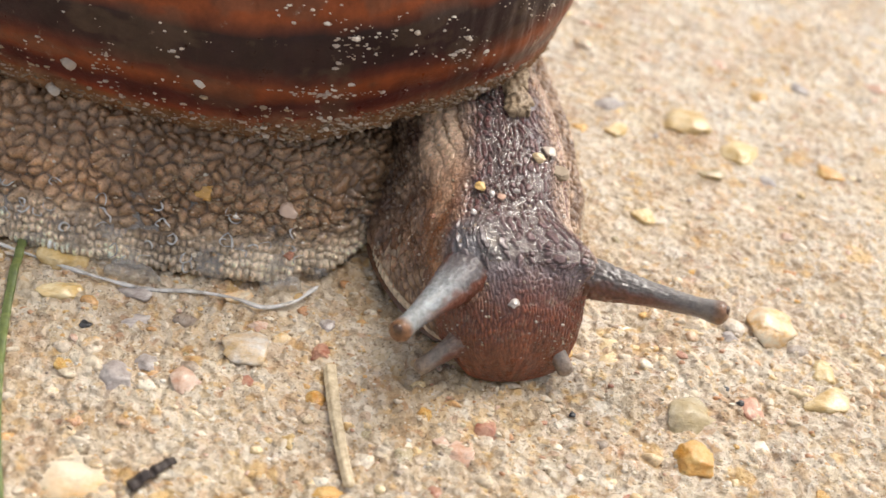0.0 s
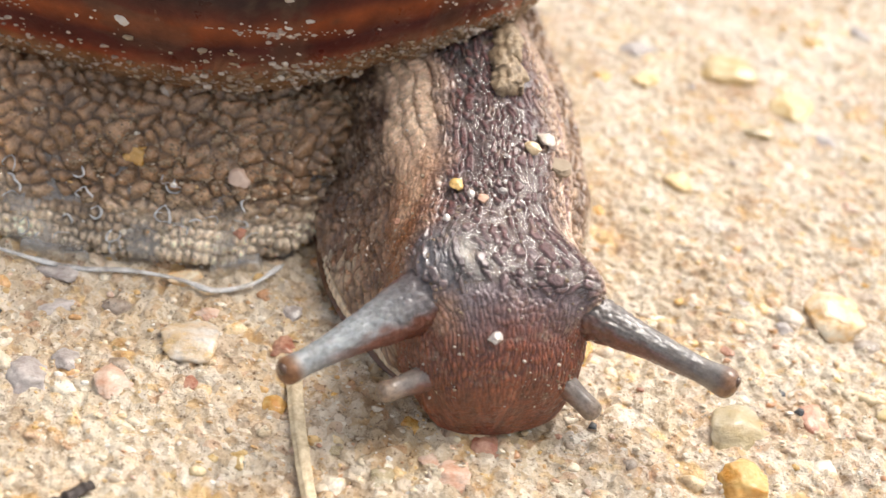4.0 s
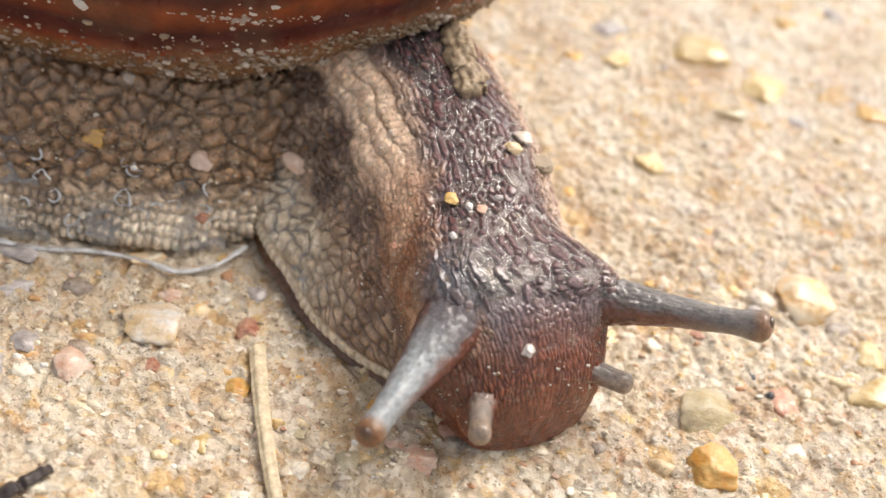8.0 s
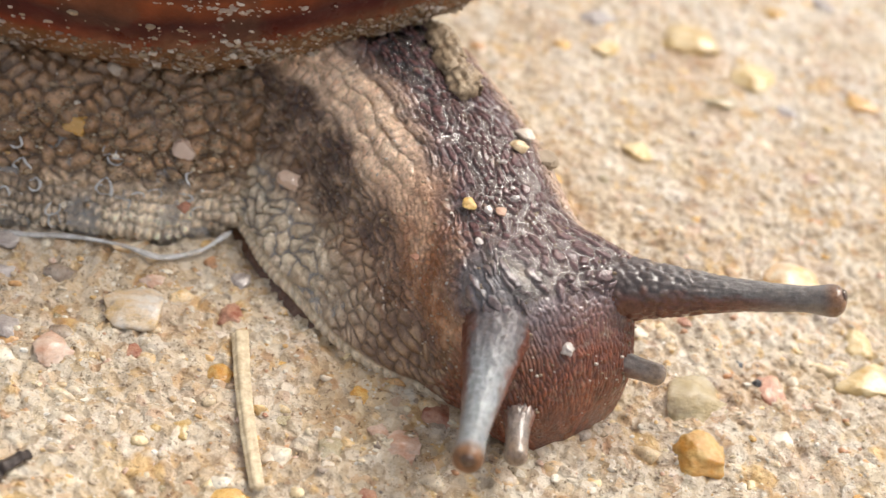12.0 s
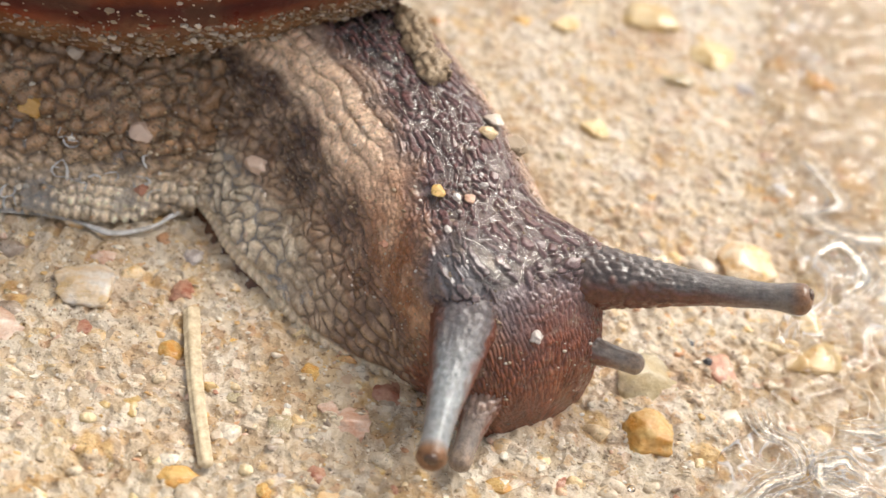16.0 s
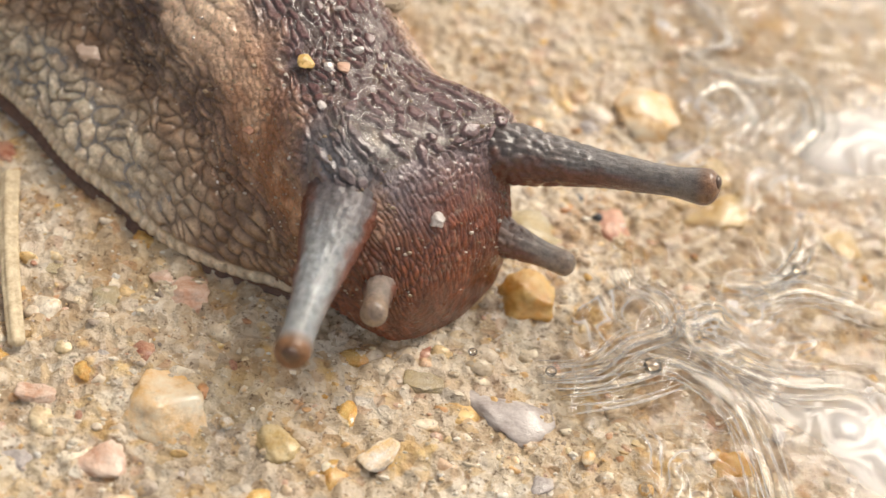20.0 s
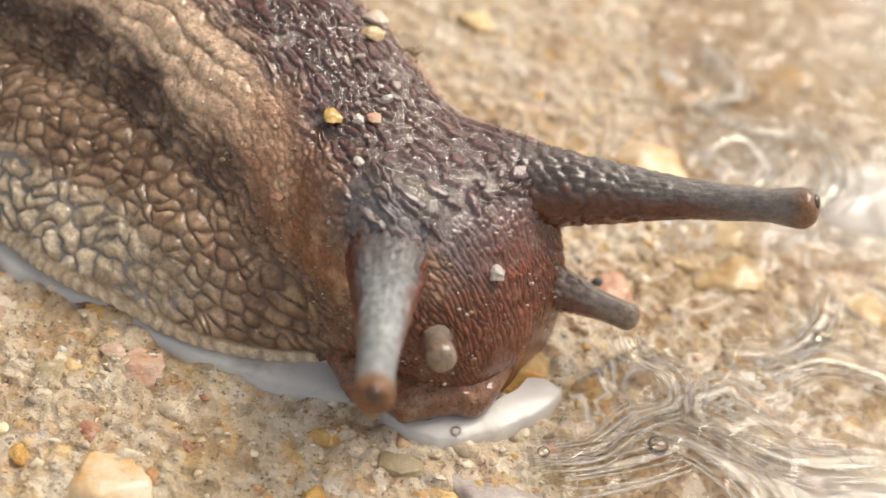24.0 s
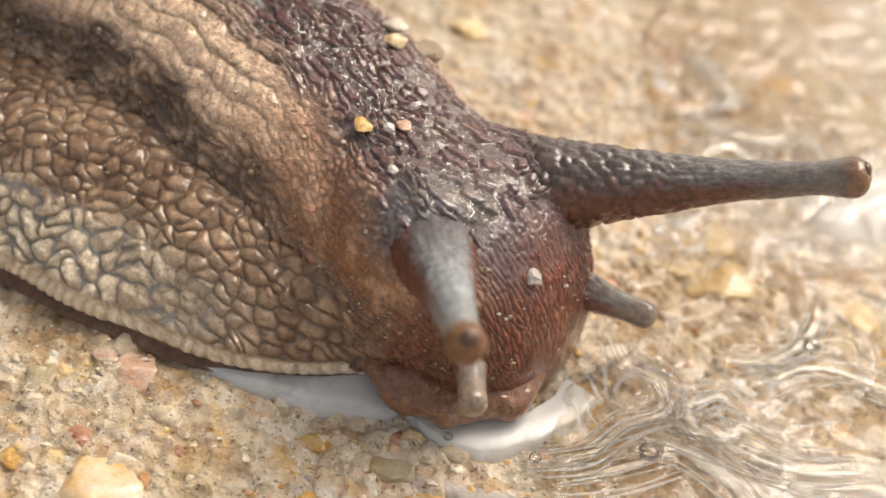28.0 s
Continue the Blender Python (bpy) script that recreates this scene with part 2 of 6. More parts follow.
def gravel_material():
    """Wet gravel: each stone its own mineral, mottled and veined inside."""
    n = Nodes("wet_gravel")
    rnd = n.tree.nodes.new("ShaderNodeNewGeometry").outputs["Random Per Island"]
    c = n.ramp(rnd, (0.0, (0.26, 0.21, 0.18)), (0.04, (0.54, 0.45, 0.36)), (0.20, (0.72, 0.62, 0.46)), (0.34, (0.84, 0.78, 0.66)), (0.46, (0.74, 0.50, 0.20)), (0.56, (0.60, 0.30, 0.14)),
               (0.64, (0.84, 0.74, 0.57)), (0.76, (0.70, 0.62, 0.53)), (0.86, (0.88, 0.72, 0.42)), (1.0, (0.62, 0.48, 0.34)))
    c = n.blend(0.8, c, n.ramp(n.noise(700, 6, 0.75), (0.34, (0.50, 0.38, 0.28)), (0.60, (1.12, 1.10, 1.06))), "MULTIPLY")
    c = n.blend(n.ramp(n.noise(420, 4, 0.7), (0.57, 0.0), (0.66, 0.7)), c, (0.72, 0.44, 0.16))
    c = n.blend(0.7, c, n.ramp(n.noise(2100, 3, 0.7), (0.34, 0.25), (0.42, 1.0)), "MULTIPLY")
    b = n.bump(n.noise(900, 5, 0.7), 0.5, 0.0005)
    return n.done(Base_Color=c, Roughness=n.ramp(n.noise(300, 4), (0.35, 0.12), (0.65, 0.5)), Normal=b, Coat_Weight=0.5, Coat_Roughness=0.05)


def shell_material():
    n = Nodes("banded_shell")
    base = n.attr("pigment")
    streak = n.ramp(n.noise(240, 6, 0.7), (0.30, 0.62), (0.65, 1.2))
    c = n.blend(1.0, base, streak, "MULTIPLY")
    dirt = n.ramp(n.noise(420, 6, 0.75), (0.63, 0.0), (0.72, 1.0))
    c = n.blend(n.blend(0.6, (0.0, 0.0, 0.0), dirt), c, (0.30, 0.22, 0.16))
    b = n.bump(n.noise(700, 5, 0.7), 0.35, 0.0004)
    return n.done(Base_Color=c, Roughness=n.ramp(n.noise(300, 4), (0.3, 0.25), (0.7, 0.6)), Normal=b, Coat_Weight=0.06, Coat_Roughness=0.12, Specular_IOR_Level=0.25)


def film_surface(name, whitening, scale, lo, hi, gloss=0.05, attr=False, wave=0.7, ior=1.36):
    """A clear wet layer that mirrors the sky, whitened further for painted glare and thick mucus."""
    n = Nodes(name)
    nb = n.bump(n.noise(scale, 3, 0.5), wave, 0.0012)
    clear = n.add("ShaderNodeBsdfTransparent")
    clear.inputs[0].default_value = (0.93, 0.90, 0.85, 1)
    shine = n.add("ShaderNodeBsdfGlossy", Roughness=gloss, Normal=nb)
    fres = n.add("ShaderNodeFresnel", IOR=ior, Normal=nb)
    wet = n.add("ShaderNodeMixShader", i0=fres.outputs[0], i1=clear.outputs[0], i2=shine.outputs[0])
    n.done(Base_Color=(0.80, 0.79, 0.78, 1.0), Roughness=0.15, Normal=nb)
    fac = n.attr("pigment") if attr else n.blend(1.0, n.ramp(n.noise(scale * 0.4, 5, 0.6), (lo, 0.0), (hi, 1.0)), (whitening, whitening, whitening), "MULTIPLY")
    m = n.add("ShaderNodeMixShader", i0=fac, i1=wet.outputs[0], i2=n.bsdf.outputs[0])
    n.tree.links.new(m.outputs[0], n.out.inputs[0])
    return n.mat


SKIN = skin_material("wet_snail_skin", 0.33, 0.9, 2600.0, 0.06, 0.45)
WARTY = skin_material("wet_warty_skin", 0.34, 0.8, 2600.0, 0.08, 0.25, 0.35, 0.5)
MUDDY = skin_material("muddy_skin", 0.34, 0.9, 2600.0, 0.06, 0.5)
TENTACLE = skin_material("tentacle_skin", 0.36, 1.0, 3000.0, 0.1, 0.15, 0.3, 0.2)
FEELER = skin_material("pale_tentacle_skin", 0.46, 0.35, 3000.0, 0.15, 0.1, 0.25, 0.2)
PEARL = film_surface("pearly_slime", 0.24, 500, 0.30, 0.55, 0.04, wave=0.15, ior=1.5)
LUCID = film_surface("clear_slime", 0.03, 900, 0.30, 0.7, 0.05, wave=0.6, ior=1.62)
GROUND = ground_material()
SHELL = shell_material()
SAND = grains_material()
GRAVEL = gravel_material()
CREAM = stone_material("cream_quartz", (0.80, 0.46, 0.14), (0.90, 0.80, 0.62), 0.35, 0.1)
WHITE = stone_material("white_quartz", (0.82, 0.56, 0.24), (0.93, 0.90, 0.85), 0.3, 0.15)
AMBER = stone_material("amber_quartz", (0.80, 0.36, 0.05), (0.95, 0.66, 0.24), 0.20, 0.25)
YELLOW = stone_material("yellow_stone", (0.62, 0.40, 0.12), (0.84, 0.70, 0.42), 0.4)
RED = stone_material("red_stone", (0.34, 0.10, 0.05), (0.62, 0.36, 0.24), 0.45)
GREY = stone_material("grey_stone", (0.30, 0.25, 0.23), (0.54, 0.49, 0.46), 0.45)
PINK = stone_material("pink_feldspar", (0.60, 0.32, 0.20), (0.82, 0.66, 0.54), 0.45)
CLEAR = stone_material("smoky_quartz", (0.70, 0.56, 0.28), (0.90, 0.80, 0.58), 0.16, 0.5)
BLACK = stone_material("black_grit", (0.015, 0.015, 0.018), (0.06, 0.06, 0.07), 0.3)
STONES = {"cream": CREAM, "white": WHITE, "amber": AMBER, "yellow": YELLOW, "red": RED, "grey": GREY, "pink": PINK, "clear": CLEAR, "black": BLACK}


# ---- ground ----
def relief(x, y):
    """The height of the rough ground in metres, level far from the snail."""
    far = 1 - smooth(0.12, 0.3, np.hypot(x, y))
    h = 0.0022 * (fbm(x * 60, y * 60, 3, 3) - 0.5) + 0.0010 * (fbm(x * 260, y * 260, 11, 3) - 0.5)
    f1, f2, _ = cells(x * 420, y * 420, 21)
    h = h + 0.00040 * smooth(0.0, 0.4, f2 - f1) + 0.0006 * (fbm(x * 1100, y * 1100, 31, 2) - 0.5)
    return h * far * (1 - 0.65 * smooth(0.0, 0.04, y))


def spread(lo, hi, step, reach):
    """Even steps between lo and hi, then ever longer ones out to reach."""
    mid = np.arange(lo, hi, step)
    out = [step]
    while sum(out) < reach:
        out.append(out[-1] * 1.35)
    tail = np.cumsum(out)
    return np.concatenate([lo - tail[::-1], mid, mid[-1] + tail])


def build_ground():
    gx, gy = np.meshgrid(spread(-0.090, 0.080, 0.00030, 60.0), spread(-0.057, 0.100, 0.00030, 60.0))
    me = grid_mesh("ground", np.stack([gx, gy, relief(gx, gy)], -1))
    ob = part("ground", me, GROUND)
    return tagged(ob, "wet sandy gravelly concrete ground with embedded stones", "ground", kind="structure")


def stone_shape(seed, flat=0.7, sub=2):
    """A rough angular stone about 1 across, as points and triangles."""
    bm = bmesh.new()
    bmesh.ops.create_icosphere(bm, subdivisions=sub, radius=0.5)
    rng = random.Random(seed)
    cuts = [(Vector((rng.gauss(0, 1), rng.gauss(0, 1), rng.gauss(0, 1))).normalized(), rng.uniform(0.24, 0.44)) for _ in range(12)]
    for v in bm.verts:
        for nrm, d in cuts:
            over = v.co.dot(nrm) - d
            if over > 0:
                v.co -= nrm * over * 0.86
        if sub > 1:
            q = v.co + Vector((seed * 3.1, 0, 0))
            v.co *= 1 + 0.16 * noise.noise(q * 3.0) + 0.09 * noise.noise(q * 8.0) + 0.05 * noise.noise(q * 19.0)
        v.co.z *= flat
    bm.verts.ensure_lookup_table()
    p = np.array([v.co[:] for v in bm.verts])
    f = np.array([[v.index for v in q.verts] for q in bm.faces])
    bm.free()
    return p, f


SHAPES = [stone_shape(s, 0.55 + 0.05 * (s % 5), 1 if s < 10 else 4) for s in range(20)]
STONE_MESHES = {}


def stone(x, y, sx, sy, kind, turn=0.0, up=0.35, shape=None, parent=None, name="stone", high=None):
    """A stone bedded in the ground: its sizes along and across in metres, sunk so that about the share up stands out."""
    key = (kind, shape)
    if key not in STONE_MESHES:
        p, f = SHAPES[shape]
        me = soup_mesh("stone", p, f, flat=False)
        me.materials.append(STONES[kind])
        STONE_MESHES[key] = me
    ob = new(name, STONE_MESHES[key])
    sz = high or min(sx, sy) * 0.7
    z = float(relief(np.array([x]), np.array([y]))[0])
    ob.matrix_basis = pose(x, y, z + sz * (up - 0.55) * 0.7, 0, 0, turn) @ Matrix.Diagonal((sx, sy, sz, 1))
    ob.parent = parent
    return ob


# ---- the snail ----
FRONT = Vector((0.00783, -0.01624, 0.0))
snail = tagged(new("snail"), "large wet brown land snail with a dark banded shell", "snail")

# stations along neck and head: x, y, heading, height, half width of the back, half width of the foot
STATIONS = [
    (-0.0340, 0.0350, -42, 0.0190, 0.0100, 0.0130),
    (-0.0240, 0.0237, -45, 0.0200, 0.0117, 0.0152),
    (-0.0136, 0.0137, -50, 0.0204, 0.0120, 0.0182),
    (-0.0057, 0.0065, -56, 0.0198, 0.0113, 0.0192),
    (0.0018, -0.0030, -60, 0.0182, 0.0106, 0.0190),
    (0.0062, -0.0105, -58, 0.0166, 0.0098, 0.0160),
    (0.0098, -0.0158, -54, 0.0152, 0.0092, 0.0115),
    (0.0128, -0.0192, -51, 0.0138, 0.0092, 0.0092),
    (0.0149, -0.0214, -50, 0.0118, 0.0086, 0.0080),
    (0.0164, -0.0230, -49, 0.0092, 0.0072, 0.0066),
    (0.0172, -0.0241, -49, 0.0068, 0.0048, 0.0044),
    (0.0175, -0.0245, -49, 0.0046, 0.0010, 0.0010),
]


def curve_through(keys, n):
    """Smooth columns of numbers through the keys, in n even steps of length."""
    k = np.array(keys, float)
    d = np.r_[0, np.cumsum(np.hypot(*np.diff(k[:, :2], axis=0).T) + 0.0006)]
    s = np.linspace(0, d[-1], n)
    slope = np.gradient(k, d, axis=0)
    i = np.clip(np.searchsorted(d, s) - 1, 0, len(d) - 2)
    h = (d[i + 1] - d[i])[:, None]
    t = ((s - d[i]) / (d[i + 1] - d[i]))[:, None]
    a = (2 * t**3 - 3 * t**2 + 1) * k[i] + (t**3 - 2 * t**2 + t) * h * slope[i]
    return a + (-2 * t**3 + 3 * t**2) * k[i + 1] + (t**3 - t**2) * h * slope[i + 1], s


NECK_OUTLINE = [(0.80, 0.0, 0.012), (0.86, 0.0, 0.05), (0.88, 0.02, 0.10), (0.78, 0.16, 0.17), (0.37, 0.60, 0.36), (0.15, 0.82, 0.50), (0.06, 0.90, 0.62), (0.0, 0.90, 0.74), (0.0, 0.66, 0.90), (0.0, 0.34, 0.98), (0.0, 0.0, 1.0)]
SOLE_OUTLINE = [(1.030, 0.0, 0.010), (1.020, 0.0, 0.026), (0.970, 0.0, 0.048), (0.995, 0.0, 0.072), (1.0, 0.0, 0.092), (0.985, 0.0, 0.115), (0.87, 0.13, 0.17), (0.44, 0.57, 0.36), (0.06, 0.86, 0.52), (0.0, 0.55, 0.56), (0.0, 0.2, 0.57), (0.0, 0.0, 0.57)]
REAR_OUTLINE = [(0.86, 0.0, 0.012), (0.93, 0.0, 0.045), (1.0, 0.0, 0.075), (0.99, 0.0, 0.10), (0.86, 0.14, 0.17), (0.42, 0.58, 0.36), (0.08, 0.90, 0.58), (0.0, 0.90, 0.74), (0.0, 0.66, 0.90), (0.0, 0.34, 0.98), (0.0, 0.0, 1.0)]


def profile(m, keys):
    """The half outline of a section, from the foot's edge to the ridge: shares of foot width, back width and height."""
    k = np.array(keys)
    d = np.r_[0, np.cumsum(np.hypot(np.diff(k[:, 0] * 1.6 + k[:, 1]), np.diff(k[:, 2] * 1.7)))]
    s = np.linspace(0, d[-1], m)
    return np.stack([np.interp(s, d, k[:, c]) for c in range(3)], -1)


def body_loft(keys, n, m, far=9.0, outline=REAR_OUTLINE):
    """Points of a soft body with a foot: rows along it, columns round it from one foot edge over the back to the other, then under the sole."""
    st, s = curve_through(keys, n)
    half = profile(m, outline)
    ker = np.ones(9) / 9
    for c in range(3):
        pad = np.r_[[half[0, c]] * 4, half[:, c], [half[-1, c]] * 4]
        half[:, c] = np.convolve(pad, ker, "valid")
    side = np.concatenate([half, half[-2::-1]])
    sign = np.r_[np.ones(m - 1), 0, -np.ones(m - 1)]
    yaw = np.radians(st[:, 2])
    across = np.stack([np.sin(yaw), -np.cos(yaw)], -1)
    foot_w = np.where(sign[None] < 0, np.minimum(st[:, 5:6], st[:, 4:5] * far), st[:, 5:6])
    off = sign[None] * (side[None, :, 0] * foot_w + side[None, :, 1] * st[:, 4:5])
    p = np.empty((n, 2 * m - 1, 3))
    p[..., :2] = st[:, None, :2] + off[..., None] * across[:, None]
    p[..., 2] = side[None, :, 2] * st[:, 3:4]
    arc = np.concatenate([np.zeros((n, 1)), np.cumsum(np.linalg.norm(np.diff(p, axis=1), axis=2), 1)], 1)
    arc -= arc[:, m - 1 : m]
    along = np.broadcast_to(s[:, None], arc.shape)
    return p, along, arc, np.broadcast_to(side[None, :, 2], arc.shape)


def normals_of(p):
    a = np.gradient(p, axis=0)
    b = np.gradient(p, axis=1)
    nrm = np.cross(a, b)
    return nrm / np.maximum(np.linalg.norm(nrm, axis=2, keepdims=True), 1e-12)


def close_sole(p, col):
    """Adds the columns that close the loft under the sole."""
    low = p[:, [-1, 0]].copy()
    inner = 0.85 * low + 0.15 * low.mean(1, keepdims=True)
    inner[..., 2] = 0.0003
    return np.concatenate([p, inner], 1), np.concatenate([col, col[:, [-1, 0]]], 1)


def dome(f1, f2):
    """Round-topped cells that meet in soft furrows."""
    return np.sqrt(np.clip(1 - 0.96 * (2 * f1 / (f1 + f2 + 1e-9)) ** 2, 0, 1))


def plates(f1, f2, edge):
    return smooth(0.0, edge, f2 - f1) * (1 - 0.6 * np.clip(f1, 0, 1) ** 2)


def wet_film(name, p, mask, parent, material, label):
    """A thin film of slime laid over part of the skin, out of which the warts stand."""
    p, mask = p[::2, ::2], mask[::2, ::2]
    n, m = mask.shape
    idx = np.arange(n * m).reshape(n, m)
    f = np.stack([idx[:-1, :-1], idx[1:, :-1], idx[1:, 1:], idx[:-1, 1:]], -1)
    f = f[mask[:-1, :-1] & mask[1:, 1:] & mask[1:, :-1] & mask[:-1, 1:]].reshape(-1, 4)
    used, back = np.unique(f, return_inverse=True)
    ob = part(name, soup_mesh(name, p.reshape(-1, 3)[used], back.reshape(-1, 4)), material, parent, label)
    ob.visible_shadow = False
    return ob


def build_front():
    """Neck and head: a wet slate back, a tan beaded stripe, a brown wrinkled side, a rust face."""
    p, s, a, share = body_loft(STATIONS, 860, 270, 0.95, NECK_OUTLINE)
    ref = p.copy()
    length = s[-1, 0]
    head = smooth(length - 0.016, length - 0.008, s)
    # swellings out of which the long tentacles grow
    for base, way, wide in (((0.0161, -0.0131, 0.0132), (0.85, 0.05, 0.25), 0.0046), ((0.0072, -0.0188, 0.0140), (-0.16, -0.34, 0.46), 0.0050)):
        d = np.linalg.norm(ref - np.array(base), axis=2)
        p = p + np.exp(-(d / wide) ** 2)[..., None] * np.array(way) * 0.0050
    nrm = normals_of(p)
    edge = smooth(0.02, 0.10, share)
    tip = smooth(length, length - 0.003, s)
    broad = fbm(s * 150, a * 150, 41, 3) - 0.5
    wx, wy = fbm(s * 380, a * 380, 5, 3) - 0.5, fbm(s * 380, a * 380, 6, 3) - 0.5
    drift = 0.0022 * (fbm(s * 170, a * 170, 81, 3) - 0.5) * 2
    v = a + drift
    back = np.maximum(smooth(-0.0072, -0.0028, v), smooth(0.0062, 0.0030, d))
    stripe = smooth(-0.0136, -0.0104, v) * (1 - back)
    side = 1 - np.maximum(back, stripe)
    fore = smooth(length - 0.036, length - 0.020, s)
    # back: slivers of skin that stand out of a smooth wet film
    k1, k2, ki = cells(s / 0.00165 + 3.0 * wx, a / 0.00064 + 2.6 * wy, 66, 0.95)
    isle = smooth(0.16, 0.34, k2 - k1) * smooth(0.24, 0.36, ki)
    pit = smooth(0.10, 0.02, k2 - k1)
    # stripe: rows of beads with cross creases
    lane = a / 0.00190 + 0.9 * wy + 0.7 * (fbm(s * 90, a * 60, 68, 2) - 0.5)
    cut = s / 0.00125 + 0.45 * np.floor(lane) + 1.5 * wx + 0.35 * (2 * (lane - np.floor(lane)) - 1) ** 2
    bead = np.sqrt(np.clip(1 - (2 * (lane - np.floor(lane)) - 1) ** 2, 0, 1))
    knot = np.clip(1 - np.abs(2 * (cut - np.floor(cut)) - 1) ** 3, 0, 1) * smooth(0.15, 0.45, hash2(np.floor(cut), np.floor(lane), 3))
    c1, c2, ci = cells(s / 0.00085 + 1.2 * wx, a / 0.00062 + 1.2 * wy, 53)
    grain = dome(c1, c2)
    rows = bead * (0.55 + 0.45 * knot) * (1 - fore) + 0.55 * grain * fore
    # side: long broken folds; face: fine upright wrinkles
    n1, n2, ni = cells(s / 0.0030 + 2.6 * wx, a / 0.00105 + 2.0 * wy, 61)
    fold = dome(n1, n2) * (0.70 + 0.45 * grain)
    h1, h2, hi = cells(s / 0.00105 + 2.6 * wx, a / 0.00044 + 2.6 * wy, 71)
    fine = dome(h1, h2) * (0.55 + 0.6 * fbm(s * 800, a * 800, 73, 2))
    soft = (0.0012 * broad) * edge * tip
    body = back * (0.00030 * (1 + 0.7 * head) * isle - 0.00012 * pit) + stripe * 0.00046 * rows + side * 0.00060 * fold
    top = np.maximum(smooth(0.80, 0.92, share), smooth(0.0052, 0.0030, d))
    face = head * (1 - back * top * smooth(length - 0.0075, length - 0.0115, s))
    rise = soft + ((1 - face) * body + face * 0.00036 * fine) * tip * edge
    level = np.where(v > -0.0040, 0.00011, 0.00011 + 0.00012 * smooth(-0.0040, -0.0056, v)) + 0.00004 * (fbm(s * 700, a * 700, 88, 2) - 0.5)
    film = p + nrm * (soft + level * tip)[..., None] - np.array(FRONT)
    patch = fbm(s * 190, a * 190, 85, 3)
    wet = (v > -0.0100 + 0.0060 * fore) & (a < 0.0090) & (patch + 30 * np.clip(v + 0.0045, -0.004, 0.004) > 0.43) & (share > 0.50) & (share > 0.88 * smooth(length - 0.017, length - 0.010, s)) & (s < length - 0.0100)
    p = p + nrm * rise[..., None]
    p[..., 2] = np.maximum(p[..., 2], 0.0003)
    tone = fbm(s * 420, a * 420, 84, 3)
    under = mix3((0.20, 0.145, 0.145), (0.075, 0.065, 0.075), smooth(length - 0.030, length - 0.046, s) * smooth(-0.0050, -0.0010, v))
    col = mix3(under, (0.140, 0.066, 0.062), isle * (1 - 0.7 * head))
    tan = mix3(mix3((0.95, 0.72, 0.52), (0.84, 0.55, 0.37), tone), mix3((0.36, 0.150, 0.066), (0.76, 0.45, 0.28), smooth(0.38, 0.68, fbm(s * 500, a * 500, 86, 3))), fore)
    # furrows of stripe and side carry painted shade in their colour
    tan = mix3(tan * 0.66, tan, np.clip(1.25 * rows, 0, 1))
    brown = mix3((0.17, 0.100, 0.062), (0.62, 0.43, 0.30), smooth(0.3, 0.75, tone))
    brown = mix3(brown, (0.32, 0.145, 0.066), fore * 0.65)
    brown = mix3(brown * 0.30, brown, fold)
    col = mix3(col, (0.23, 0.215, 0.215), smooth(0.0056, 0.0020, d) * (0.80 - 0.35 * isle))
    col = mix3(col, mix3(tan, (0.34, 0.22, 0.19), smooth(-0.0080, -0.0040, v) * 0.6), 1 - back)
    col = mix3(col, brown, side)
    dark = smooth(-0.0108, -0.0128, v) * smooth(-0.0175, -0.0145, v) * (1 - fore)
    col = mix3(col, (0.115, 0.065, 0.048), np.maximum(dark, 0.5 * side) * smooth(0.46, 0.56, fbm(s * 260, a * 330, 83, 4)) * 0.85)
    col = mix3(col, mix3((0.24, 0.12, 0.085), (0.62, 0.42, 0.28), isle), smooth(0.0055, 0.0085, a) * 0.8)
    blur = s + 0.004 * (fbm(s * 300, a * 300, 89, 3) - 0.5)
    # rust face, with shade painted into its wrinkles
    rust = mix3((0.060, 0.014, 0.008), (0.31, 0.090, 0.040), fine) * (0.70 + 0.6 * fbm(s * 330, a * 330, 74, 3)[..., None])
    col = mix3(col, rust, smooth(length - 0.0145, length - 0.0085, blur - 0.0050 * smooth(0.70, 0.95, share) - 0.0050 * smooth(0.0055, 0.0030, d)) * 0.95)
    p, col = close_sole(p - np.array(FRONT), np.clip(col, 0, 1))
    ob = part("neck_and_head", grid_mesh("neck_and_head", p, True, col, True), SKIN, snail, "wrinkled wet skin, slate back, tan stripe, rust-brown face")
    wet_film("slime_film", film, wet, ob, LUCID, "clear wet slime on the back")
    return ob


# the front of the foot: its stations end inside the head
SOLE_STATIONS = STATIONS[:7] + [(0.0122, -0.0186, -51, 0.0115, 0.0070, 0.0078), (0.0136, -0.0203, -50, 0.0050, 0.0020, 0.0020)]
HINGE = Vector((0.0005, -0.0226, 0.0))


